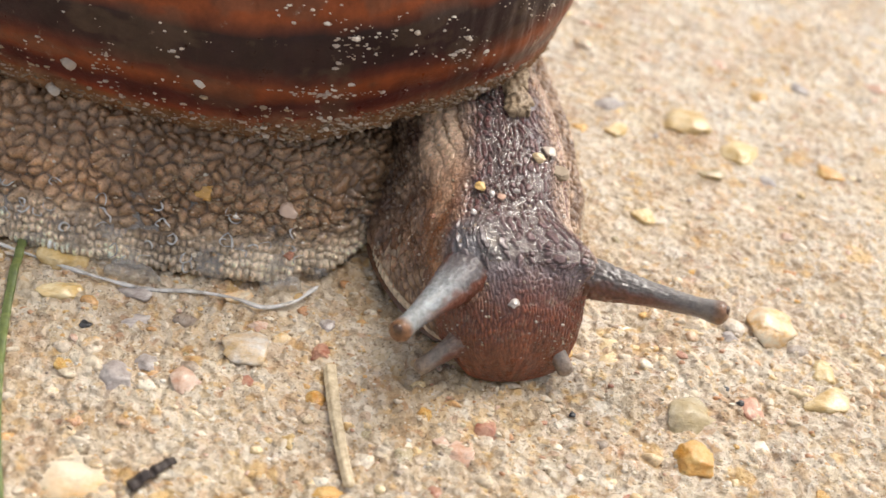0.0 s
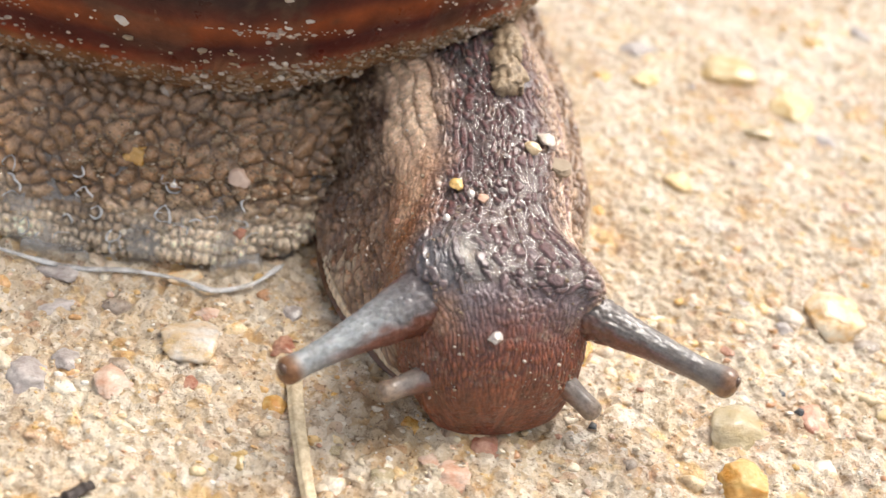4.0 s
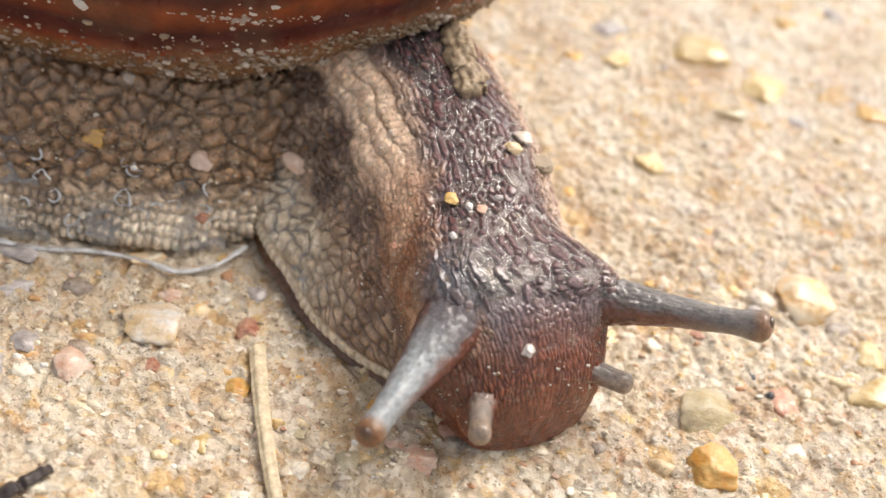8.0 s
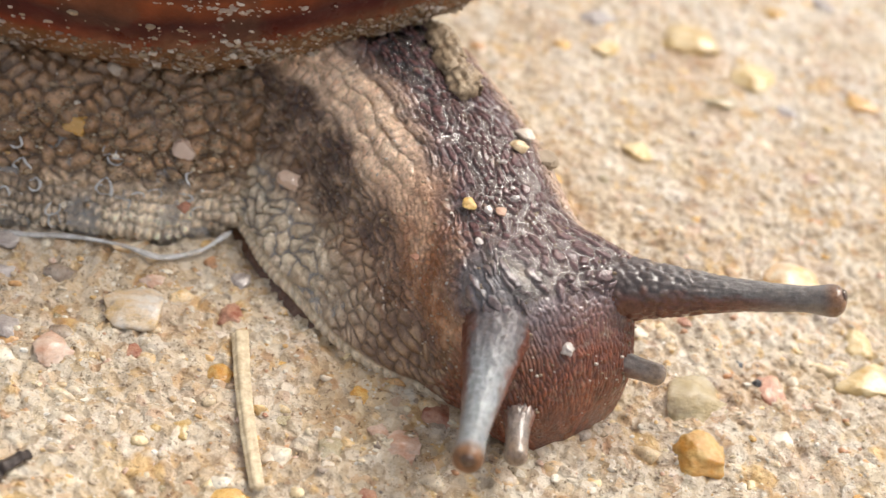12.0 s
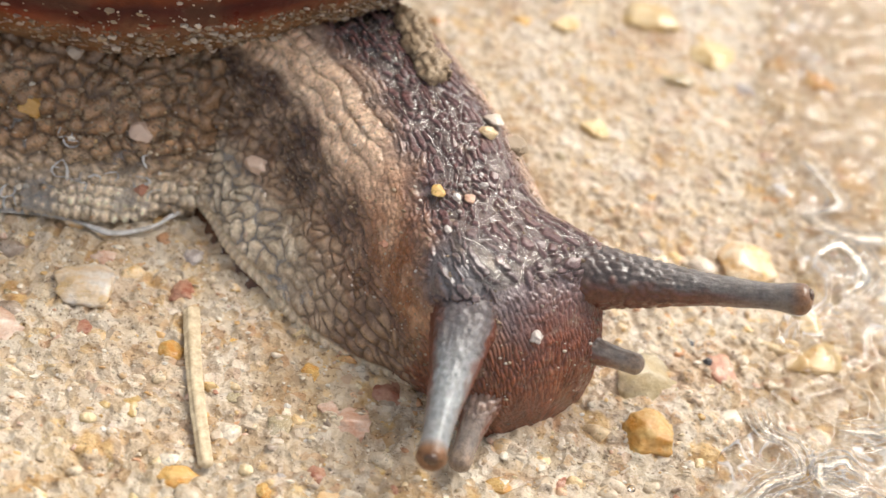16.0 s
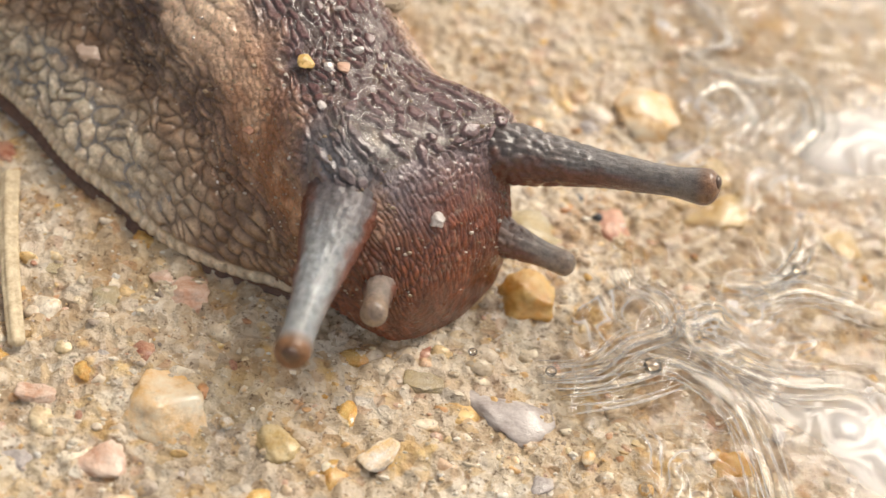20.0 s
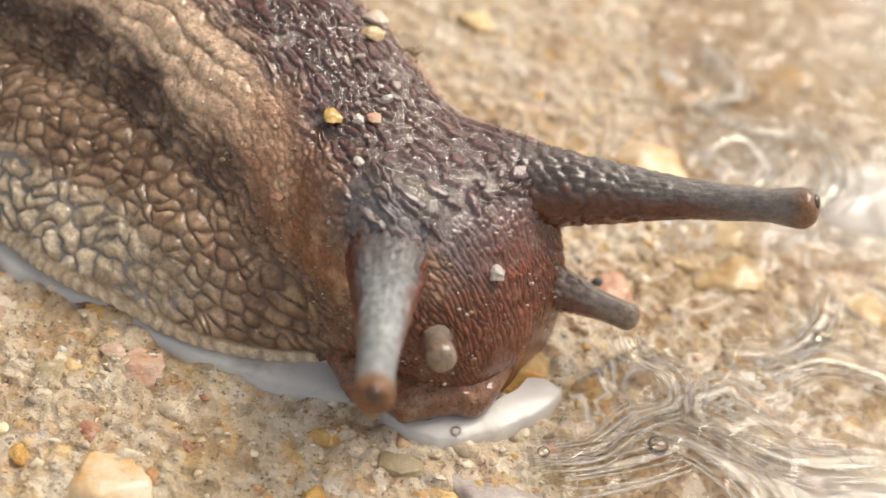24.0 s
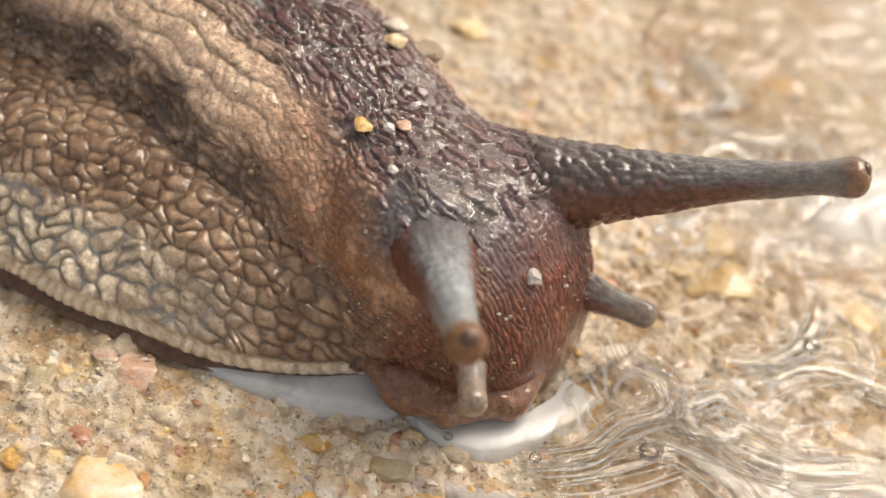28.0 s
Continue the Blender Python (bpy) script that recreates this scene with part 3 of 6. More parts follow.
def build_sole():
    """The warty side of the foot under the neck, with a smooth ribbed rim; it swings out as the snail stretches."""
    p, s, a, share = body_loft(SOLE_STATIONS, 700, 230, 0.95, SOLE_OUTLINE)
    nrm = normals_of(p)
    length = s[-1, 0]
    wx, wy = fbm(s * 330, a * 330, 15, 3) - 0.5, fbm(s * 330, a * 330, 16, 3) - 0.5
    soft = 0.0014 * (fbm(s * 140, a * 140, 47, 3) - 0.5) * smooth(0.02, 0.12, share)
    w1, w2, wi = cells(s / 0.00215 + 2.0 * wx, a / 0.00170 + 2.0 * wy, 51, 0.9)
    x1, x2, _ = cells(s / 0.00165 + 1.6 * wx, a / 0.00118 + 1.6 * wy, 53, 0.95)
    t1, t2, _ = cells(s / 0.00090 + wx, a / 0.00085 + wy, 54, 0.8)
    big = dome(w1, w2)
    mid = dome(x1, x2)
    tiny = dome(t1, t2)
    small = np.clip(smooth(length - 0.027, length - 0.014, s) + smooth(0.30, 0.40, share) + 0.8 * smooth(0.54, 0.62, fbm(s * 150, a * 150, 57, 2)), 0, 1)
    wart = (big * (0.86 + 0.22 * tiny)) * (1 - small) + 0.62 * mid * small
    rim = smooth(0.155, 0.125, share)
    rib = np.abs(np.sin(np.pi * (s / 0.00105 + 2.2 * (fbm(s * 250, a * 250, 59, 2) - 0.5))))
    rise = soft + (0.00088 * wart * (1 - rim) + 0.00020 * rib * rim) * smooth(0.03, 0.10, share)
    film = p + nrm * (soft + 0.00040 + 0.00008 * (fbm(s * 600, a * 600, 18, 2) - 0.5))[..., None] - np.array(FRONT)
    patch = fbm(s * 170, a * 170, 85, 3)
    wet = (share > 0.15) & (share < 0.37) & (patch > 0.415) & (s < length - 0.016) & (a < 0)
    p = p + nrm * rise[..., None]
    p[..., 2] = np.maximum(p[..., 2], 0.0003)
    tone = fbm(s * 300, a * 300, 58, 3)
    top = mix3((0.43, 0.335, 0.228), (0.74, 0.63, 0.48), np.clip(0.5 * wi + 0.8 * tone - 0.15, 0, 1))
    warm = np.clip(smooth(0.31, 0.45, share + 0.14 * (tone - 0.5)) + smooth(length - 0.022, length - 0.008, s), 0, 1)
    top = mix3(top, mix3((0.25, 0.135, 0.072), (0.54, 0.35, 0.215), smooth(0.35, 0.65, fbm(s * 480, a * 480, 62, 3))), warm * 0.9)
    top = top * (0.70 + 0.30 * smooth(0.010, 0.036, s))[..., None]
    # crevice shade between the warts, put into the colour
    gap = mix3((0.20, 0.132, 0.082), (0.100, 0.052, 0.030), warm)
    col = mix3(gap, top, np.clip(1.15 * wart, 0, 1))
    col = mix3(col, mix3((0.60, 0.47, 0.33), (0.80, 0.67, 0.50), rib), rim * 0.9)
    # brown sole below the rim, painted darker for the shadow strip there
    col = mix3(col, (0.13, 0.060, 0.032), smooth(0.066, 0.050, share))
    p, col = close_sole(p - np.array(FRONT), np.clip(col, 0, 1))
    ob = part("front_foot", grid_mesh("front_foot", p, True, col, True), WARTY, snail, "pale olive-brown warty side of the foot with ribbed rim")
    # the film's whiteness paints the pale reflection on the slime
    wet_film("slime_film", film, wet, ob, PEARL, "wet slime between the warts, whitened for pale reflections")
    return ob


def build_lip():
    """The dark front edge of the foot under the mouth, a flat rounded lobe."""
    n, m = 60, 120
    u, th = np.linspace(0, 1, n), np.linspace(0, 2 * np.pi, m, endpoint=False)
    U, T = np.meshgrid(u, th, indexing="ij")
    r = np.sin(np.pi * np.clip(U, 0.01, 0.99)) ** 0.6
    z = 0.0022 - 0.0021 * np.cos(np.pi * (1 - U))
    x = r * 0.0072 * np.cos(T) * (1 + 0.05 * np.sin(5 * T))
    y = r * 0.0046 * np.sin(T) * (1 + 0.05 * np.sin(7 * T + 1))
    turn = radians(-8)
    p = np.stack([0.0104 + x * math.cos(turn) - y * math.sin(turn), -0.0243 + x * math.sin(turn) + y * math.cos(turn), z], -1)
    p = p + 0.0010 * (fbm(p[..., 0] * 700, p[..., 1] * 700 + p[..., 2] * 400, 77, 4) - 0.5)[..., None] * np.array((0.4, 0.4, 1.0))
    col = mix3((0.15, 0.062, 0.036), (0.31, 0.15, 0.082), fbm(p[..., 0] * 900, p[..., 1] * 900, 78, 3))
    return part("lip", grid_mesh("lip", p - np.array(FRONT), True, col, True), SKIN, snail, "dark wet front edge of the foot")


REAR = [
    (-0.150, 0.022, 0, 0.0020, 0.0012, 0.0020),
    (-0.140, 0.021, 0, 0.0060, 0.0040, 0.0080),
    (-0.115, 0.017, 0, 0.0100, 0.0095, 0.0150),
    (-0.085, 0.013, 0, 0.0125, 0.0140, 0.0200),
    (-0.060, 0.011, 0, 0.0140, 0.0155, 0.0213),
    (-0.040, 0.010, 0, 0.0142, 0.0148, 0.0205),
    (-0.027, 0.011, 0, 0.0138, 0.0136, 0.0195),
    (-0.020, 0.013, 0, 0.0128, 0.0115, 0.0165),
    (-0.016, 0.016, 0, 0.0110, 0.0080, 0.0110),
    (-0.014, 0.018, 0, 0.0070, 0.0030, 0.0040),
]


def build_rear():
    p, s, a, share = body_loft(REAR, 640, 130)
    nrm = normals_of(p)
    wob = 0.77 * (fbm(s * 420, a * 420, 7, 2) - 0.5)
    w1, w2, wi = cells(s / 0.00190 + 1.4 * wob, a / 0.00175 + 1.4 * wob, 91)
    k1, k2, ki = cells(s / 0.00095 + 0.6 * wob, a / 0.00120 + 0.6 * wob, 95, 0.55)
    low = smooth(0.40, 0.28, share)
    rise = (0.00135 * dome(w1, w2) * (1 - low) + 0.00085 * dome(k1, k2) * low) * smooth(0.02, 0.10, share)
    rise = rise * (0.6 + 0.8 * fbm(s * 240, a * 240, 49, 2)) + 0.00022 * (fbm(s * 1500, a * 1500, 45, 2) - 0.5) + 0.0016 * (fbm(s * 170, a * 170, 43, 3) - 0.5) * smooth(0.02, 0.12, share)
    film = p + nrm * (0.0016 * (fbm(s * 170, a * 170, 43, 3) - 0.5) * smooth(0.02, 0.12, share) + 0.00078)[..., None]
    mask = (share > 0.04) & (share < 0.62) & (fbm(s * 420, a * 480, 187, 4) > 0.555)
    p = p + nrm * rise[..., None]
    p[..., 2] = np.maximum(p[..., 2], 0.0003)
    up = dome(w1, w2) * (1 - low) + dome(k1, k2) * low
    # brown upper plates, also painted darker for shade under the shell
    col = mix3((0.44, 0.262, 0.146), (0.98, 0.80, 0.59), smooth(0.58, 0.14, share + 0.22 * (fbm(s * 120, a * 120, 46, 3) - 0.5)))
    grime = smooth(0.46, 0.62, fbm(s * 190, a * 260, 47, 4))
    col = mix3(col, (0.19, 0.11, 0.06), grime * 0.48)
    # shade in the creases between warts is multiplied into the pigment
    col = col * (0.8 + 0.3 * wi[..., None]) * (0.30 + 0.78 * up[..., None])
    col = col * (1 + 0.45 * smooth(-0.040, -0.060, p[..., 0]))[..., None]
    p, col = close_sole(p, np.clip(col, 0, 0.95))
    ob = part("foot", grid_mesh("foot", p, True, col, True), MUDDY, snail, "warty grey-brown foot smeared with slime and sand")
    # pools of slime, their pale reflection painted by a whitened film
    wet_film("slime_film", film, mask, ob, PEARL, "wet slime between the warts, whitened for pale reflections")
    return ob


# rim of the shell's last whorl and how it rises
def build_shell():
    nt, nh = 900, 190
    th = np.linspace(0, 2 * np.pi, nt, endpoint=False)
    cx, cy = -0.0335, 0.0320
    c, s = np.cos(th), np.sin(th)
    ax = np.where(c > 0, 0.0370, 0.0720)
    ay = np.where(s > 0, 0.0330, 0.0300)
    h = np.linspace(0, 1, nh)
    # meridian: tucked in lip, bulge, crown
    out = np.interp(h, [0, 0.03, 0.10, 0.25, 0.42, 0.60, 0.78, 0.90, 1.0], [0.93, 0.985, 1.03, 1.09, 1.10, 0.98, 0.70, 0.40, 0.0])
    ups = np.interp(h, [0, 0.03, 0.10, 0.25, 0.42, 0.60, 0.78, 0.90, 1.0], [0.0, 0.0, 0.0032, 0.0115, 0.0215, 0.0330, 0.0420, 0.0455, 0.0465])
    ker = np.ones(7) / 7
    out = np.convolve(np.r_[[out[0]] * 3, out, [0] * 3], ker, "valid")
    ups = np.convolve(np.r_[[ups[0]] * 3, ups, [ups[-1]] * 3], ker, "valid")
    out[-1] = 0.0
    lift = 0.0140 + 0.0075 * smooth(-0.1, 0.75, c) * smooth(0.5, -0.3, s) * 0.75 + 0.004 * smooth(0.2, 1.0, s)
    p = np.empty((nh, nt, 3))
    p[..., 0] = cx + out[:, None] * (ax * c)[None]
    p[..., 1] = cy + out[:, None] * (ay * s)[None]
    p[..., 2] = lift[None] * (1 - 0.5 * h[:, None]) + ups[:, None]
    H, T = np.broadcast_to(h[:, None], (nh, nt)), np.broadcast_to(th[None], (nh, nt))
    nrm = -normals_of(p)
    grow = fbm(T * 30, H * 3, 101, 3) - 0.5
    p = p + nrm * (0.00035 * grow + 0.0006 * (fbm(p[..., 0] * 150, p[..., 1] * 150 + p[..., 2] * 90, 103, 3) - 0.5))[..., None]
    crust = smooth(0.17, 0.08, H + 0.10 * (fbm(T * 6, H * 8, 115, 3) - 0.5)) * smooth(0.35, 0.6, fbm(T * 40, H * 60, 117, 3) + 0.12)
    k1, k2, _ = cells(T * 60, H * 110, 119)
    p = p + nrm * (crust * (0.00025 + 0.0006 * plates(k1, k2, 0.5) * fbm(T * 25, H * 25, 118, 2)))[..., None]
    # bands that follow the rim: pale lip, chestnut, near black, orange
    q = H + 0.05 * (fbm(T * 3, H * 6, 107, 3) - 0.5) + 0.02 * (fbm(T * 14, H * 10, 109, 2) - 0.5)
    stops = [0, 0.115, 0.140, 0.165, 0.20, 0.23, 0.26, 0.29, 0.33, 0.42, 0.46, 0.50, 0.56, 0.70, 1.0]
    tones = [(0.300, 0.135, 0.056), (0.270, 0.105, 0.036), (0.248, 0.048, 0.020), (0.112, 0.024, 0.016), (0.076, 0.017, 0.015), (0.200, 0.048, 0.018), (0.260, 0.064, 0.020), (0.110, 0.026, 0.015), (0.036, 0.015, 0.015),
             (0.031, 0.015, 0.016), (0.310, 0.075, 0.020), (0.290, 0.070, 0.020), (0.067, 0.017, 0.015), (0.112, 0.037, 0.023), (0.225, 0.091, 0.049)]
    col = np.stack([np.interp(q, stops, [t[k] for t in tones]) for k in range(3)], -1)
    col = mix3(col, (0.13, 0.085, 0.055), smooth(0.54, 0.64, fbm(T * 9, H * 16, 121, 5)) * smooth(0.06, 0.12, H) * 0.35)
    col = mix3(col, (0.36, 0.17, 0.05), smooth(0.90, 1.0, np.cos(T - 5.7)) * smooth(0.20, 0.0, H) * 0.7)
    col = mix3(col, mix3((0.13, 0.068, 0.034), (0.36, 0.22, 0.12), fbm(T * 70, H * 90, 113, 3)), crust * 0.85)
    me = grid_mesh("shell", p[:, ::-1], True, col[:, ::-1])
    ob = part("shell", me, SHELL, snail, "dark brown and black banded glossy shell, gritty, with a tan lip")
    return ob


def build_spire(parent):
    """The shrinking upper whorls of the shell, one wound on the next."""
    x, y, z, r = -0.083, 0.040, 0.034, 0.0225
    for k in range(4):
        u, v = np.meshgrid(np.linspace(0.02, np.pi - 0.02, 40), np.linspace(0, 2 * np.pi, 72, endpoint=False), indexing="ij")
        p = np.stack([x + 0.72 * r * np.cos(u), y + r * np.sin(u) * np.cos(v), z + r * np.sin(u) * np.sin(v)], -1)
        q = fbm(v * 5, u * 4, 111 + k, 3)
        col = mix3((0.05, 0.02, 0.014), (0.22, 0.10, 0.05), smooth(0.4, 0.6, q))
        part("whorl", grid_mesh("whorl", p, True, col, True), SHELL, parent)
        x, y, z, r = x - 0.62 * r, y + 0.08 * r, z - 0.05 * r, r * 0.68


def build_tentacle(name, length, r0, r1, knob, label, end=(0.20, 0.10, 0.05), shaft=(0.185, 0.165, 0.152), rugged=1.0, material=None, root=(0.085, 0.055, 0.048), flare=2.6, fade=0.85):
    """A tapered feeler along its own z axis, its tip at the origin and its root at -length, with a knob at the end."""
    n, m = 150, 72
    u = np.linspace(0, 1, n)
    z = -length + u * length
    r = r1 + (r0 - r1) * (1 - u) ** flare + 0.0007 * (1 - u)
    r = r * np.sqrt(np.clip(1 - np.clip(1 - u / 0.30, 0, 1) ** 2, 0, 1))
    r = r + (knob - r1) * np.exp(-(((z + knob * 0.8) / (knob * 1.15)) ** 2))
    endcap = np.sqrt(np.clip(1 - np.clip((z + knob * 0.75) / (knob * 0.75), 0, 1) ** 2, 0, 1))
    r = np.maximum(r * endcap, 1e-5)
    th = np.linspace(0, 2 * np.pi, m, endpoint=False)
    S, T = np.broadcast_to(z[:, None], (n, m)), np.broadcast_to(th[None], (n, m))
    w = 2 * np.pi * r[:, None] / 0.00055
    f1, f2, who = cells(S / 0.00120 + 1.5 * (fbm(S * 700, T * 3, 129, 2) - 0.5), np.broadcast_to(np.round(w.mean()) * T / (2 * np.pi), (n, m)), 121)
    skin = plates(f1, f2, 0.5) * smooth(-0.002, -0.007, S)
    R = r[:, None] + rugged * (0.00007 + 0.00026 * smooth(-0.25 * length, -0.6 * length, S)) * skin * smooth(0, 0.0008, r[:, None]) + 0.00025 * (fbm(S * 500, T * 2, 123, 2) - 0.5) * smooth(-0.001, -0.01, S)
    p = np.stack([R * np.cos(T), R * np.sin(T), S], -1)
    col = mix3(shaft, root, smooth(-0.25 * length, -fade * length, S)) * (0.92 + 0.12 * who[..., None]) * (0.85 + 0.18 * skin[..., None])
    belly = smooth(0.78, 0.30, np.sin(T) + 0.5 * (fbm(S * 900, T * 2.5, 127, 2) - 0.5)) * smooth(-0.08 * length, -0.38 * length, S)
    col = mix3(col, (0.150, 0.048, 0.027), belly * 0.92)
    col = mix3(col, end, smooth(-0.0026, -0.0010, S))
    return part(name, grid_mesh(name, p, True, col, True), material or TENTACLE, snail, label)


def build_eye(parent, r):
    bm = bmesh.new()
    bmesh.ops.create_uvsphere(bm, u_segments=20, v_segments=12, radius=r)
    bm.transform(Matrix.Translation((0, 0.0006, -0.00045)) @ Matrix.Diagonal((1, 1, 0.6, 1)))
    me = bpy.data.meshes.new("eye")
    bm.to_mesh(me)
    bm.free()
    me.polygons.foreach_set("use_smooth", np.ones(len(me.polygons), bool))
    return part("eye", me, EYE, parent, "dark brown eye spot")


EYE = plain_material("eye_brown", (0.13, 0.065, 0.035), (0.07, 0.035, 0.02), 900, 0.25, 0.5)
ground = build_ground()
front = build_front()
sole = build_sole()
lip_edge = build_lip()
foot = build_rear()
shell = build_shell()
build_spire(shell)
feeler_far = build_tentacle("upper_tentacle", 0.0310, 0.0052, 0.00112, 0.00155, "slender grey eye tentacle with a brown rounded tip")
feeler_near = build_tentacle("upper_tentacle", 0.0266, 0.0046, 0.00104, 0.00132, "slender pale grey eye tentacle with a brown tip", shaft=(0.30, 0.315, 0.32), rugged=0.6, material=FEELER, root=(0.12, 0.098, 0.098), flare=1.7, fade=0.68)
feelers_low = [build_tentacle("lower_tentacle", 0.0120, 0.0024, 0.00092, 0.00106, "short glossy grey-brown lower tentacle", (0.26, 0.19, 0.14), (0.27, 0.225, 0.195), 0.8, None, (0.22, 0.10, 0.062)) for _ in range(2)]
for f in (feeler_far, feeler_near):
    build_eye(f, 0.0007)

# ---- stones ----
SAY = {"cream": "cream quartz stone stained orange, bedded in the ground", "white": "white quartz stone with orange stains in the ground", "amber": "glassy amber quartz stone bedded in the ground",
       "yellow": "pale yellow stone bedded in the sandy ground", "red": "rusty red stone bedded in the sandy ground", "grey": "dull grey stone bedded in the sandy ground",
       "pink": "pinkish feldspar stone bedded in the sandy ground", "clear": "smoky translucent quartz stone bedded in the ground", "black": "tiny blue-black grit grain on the ground"}
taken = []


def bed(kind, x, y, sx, sy, turn, up, shape):
    """One stone of its own, bedded at a place."""
    taken.append((x, y, max(sx, sy)))
    return tagged(stone(x, y, sx, sy, kind, turn, up, shape), SAY[kind], "stone", "stones in the ground")


bed("white", -0.0273, -0.0189, 0.0078, 0.0066, 10, 0.45, 10)
bed("cream", 0.0018, -0.0415, 0.0092, 0.01, 30, 0.45, 11)
bed("clear", 0.0304, -0.017, 0.0098, 0.0078, 5, 0.45, 12)
bed("amber", 0.0307, -0.024, 0.0068, 0.006, 15, 0.4, 13)
bed("cream", 0.0416, 0.0023, 0.0078, 0.0075, -20, 0.6, 14)
bed("red", 0.0386, -0.0135, 0.0048, 0.005, 0, 0.45, 15)
bed("yellow", 0.0487, -0.0098, 0.007, 0.0064, 40, 0.4, 16)
bed("yellow", 0.0487, -0.004, 0.004, 0.0046, 0, 0.5, 17)
bed("yellow", -0.0555, -0.009, 0.0075, 0.008, 0, 0.5, 18)
bed("yellow", -0.0534, -0.0155, 0.007, 0.0045, 20, 0.4, 19)
bed("clear", -0.005, -0.0314, 0.003, 0.0032, 0, 0.4, 10)
bed("pink", 0.0012, -0.03, 0.0058, 0.005, 15, 0.4, 11)
bed("amber", 0.0471, -0.026, 0.0032, 0.003, 0, 0.4, 12)
bed("grey", -0.0423, -0.0277, 0.0058, 0.0052, 30, 0.4, 13)
bed("cream", -0.04, -0.0432, 0.025, 0.015, 5, 0.22, 14)
bed("yellow", 0.0237, 0.022, 0.0045, 0.004, 0, 0.5, 15)
bed("amber", 0.0124, 0.0414, 0.0024, 0.003, 0, 0.5, 16)
bed("yellow", 0.0299, 0.0481, 0.01, 0.007, 10, 0.5, 17)
bed("yellow", 0.0186, 0.0421, 0.0045, 0.0045, 60, 0.4, 18)
bed("white", 0.0117, 0.0654, 0.004, 0.004, 0, 0.5, 19)
bed("amber", -0.0116, -0.022, 0.0046, 0.0056, 10, 0.25, 10)
bed("black", 0.0368, -0.0132, 0.0013, 0.0013, 0, 0.7, 11)
bed("red", 0.0043, -0.0254, 0.0045, 0.0036, 0, 0.35, 12)
bed("amber", 0.0122, -0.0096, 0.0052, 0.0056, 0, 0.5, 13)
bed("yellow", 0.039, 0.0418, 0.0075, 0.0065, 30, 0.5, 14)
bed("yellow", 0.0612, -0.0111, 0.0048, 0.0044, 0, 0.5, 15)
bed("grey", 0.0298, -0.0367, 0.008, 0.0062, -10, 0.3, 16)
bed("amber", 0.0489, -0.0373, 0.005, 0.0046, 20, 0.35, 17)
bed("clear", 0.0223, -0.0351, 0.0038, 0.0034, 0, 0.4, 18)
bed("red", 0.0203, -0.049, 0.0044, 0.0034, 10, 0.35, 19)
bed("amber", 0.0162, -0.0503, 0.0056, 0.004, 0, 0.35, 10)
bed("pink", -0.0271, -0.015, 0.0032, 0.0026, 0, 0.45, 11)
bed("pink", -0.0337, -0.0264, 0.0058, 0.0048, 40, 0.3, 12)
bed("red", -0.0183, -0.017, 0.0038, 0.0034, 0, 0.3, 13)
bed("white", 0.0072, -0.0422, 0.0013, 0.0012, 0, 0.7, 14)
bed("pink", -0.0006, -0.0289, 0.003, 0.0026, 0, 0.4, 15)
bed("yellow", 0.0045, -0.0344, 0.0024, 0.002, 0, 0.3, 16)
bed("cream", 0.0008, -0.0508, 0.003, 0.0028, 0, 0.4, 17)
bed("cream", -0.0135, -0.0505, 0.0075, 0.0065, 0, 0.35, 18)
bed("grey", -0.0077, -0.0474, 0.0036, 0.0034, 0, 0.35, 19)
bed("grey", -0.044, -0.013, 0.0049, 0.0038, 15, 0.39, 16)
bed("grey", -0.043, -0.0178, 0.0064, 0.003, 35, 0.36, 11)
bed("black", -0.0487, -0.02, 0.0021, 0.0018, 0, 0.4, 14)
bed("amber", -0.0491, -0.0272, 0.0026, 0.0032, 0, 0.38, 18)
bed("white", -0.0491, -0.0311, 0.003, 0.0038, 25, 0.38, 12)
bed("white", -0.0487, -0.0354, 0.0015, 0.0019, 5, 0.38, 10)
bed("grey", -0.039, -0.0247, 0.0031, 0.0036, 50, 0.47, 14)
bed("amber", -0.0174, -0.0252, 0.0028, 0.0032, 15, 0.37, 14)
bed("black", -0.0301, -0.0342, 0.0013, 0.0014, 50, 0.48, 15)
bed("yellow", -0.0191, -0.0322, 0.003, 0.0028, 5, 0.48, 15)
bed("amber", -0.0033, -0.0247, 0.0031, 0.0029, 50, 0.4, 13)
bed("amber", -0.0131, -0.0392, 0.0042, 0.0026, 10, 0.38, 14)
bed("pink", -0.0083, -0.0419, 0.0034, 0.0026, 5, 0.49, 18)
bed("amber", -0.0049, -0.0393, 0.0019, 0.0021, 20, 0.34, 14)
bed("grey", -0.0094, -0.0522, 0.0032, 0.0025, 45, 0.45, 14)
bed("pink", -0.0017, -0.0469, 0.004, 0.0052, 40, 0.37, 16)
bed("yellow", 0.0115, -0.0432, 0.0034, 0.0039, 45, 0.39, 17)
bed("amber", 0.0164, -0.0452, 0.0026, 0.0034, 10, 0.38, 14)
bed("amber", 0.0166, -0.0392, 0.0023, 0.0029, 0, 0.35, 17)
bed("white", 0.0197, -0.0429, 0.0042, 0.0032, 50, 0.5, 18)
bed("grey", -0.0039, -0.0373, 0.0015, 0.0016, 40, 0.44, 15)
bed("yellow", -0.0164, -0.0418, 0.0015, 0.0019, 10, 0.5, 13)
bed("amber", 0.0109, -0.0482, 0.004, 0.0025, 5, 0.41, 13)
bed("red", -0.0006, -0.0366, 0.0021, 0.0025, 50, 0.44, 14)
bed("amber", 0.0166, -0.0332, 0.0034, 0.003, 10, 0.4, 19)
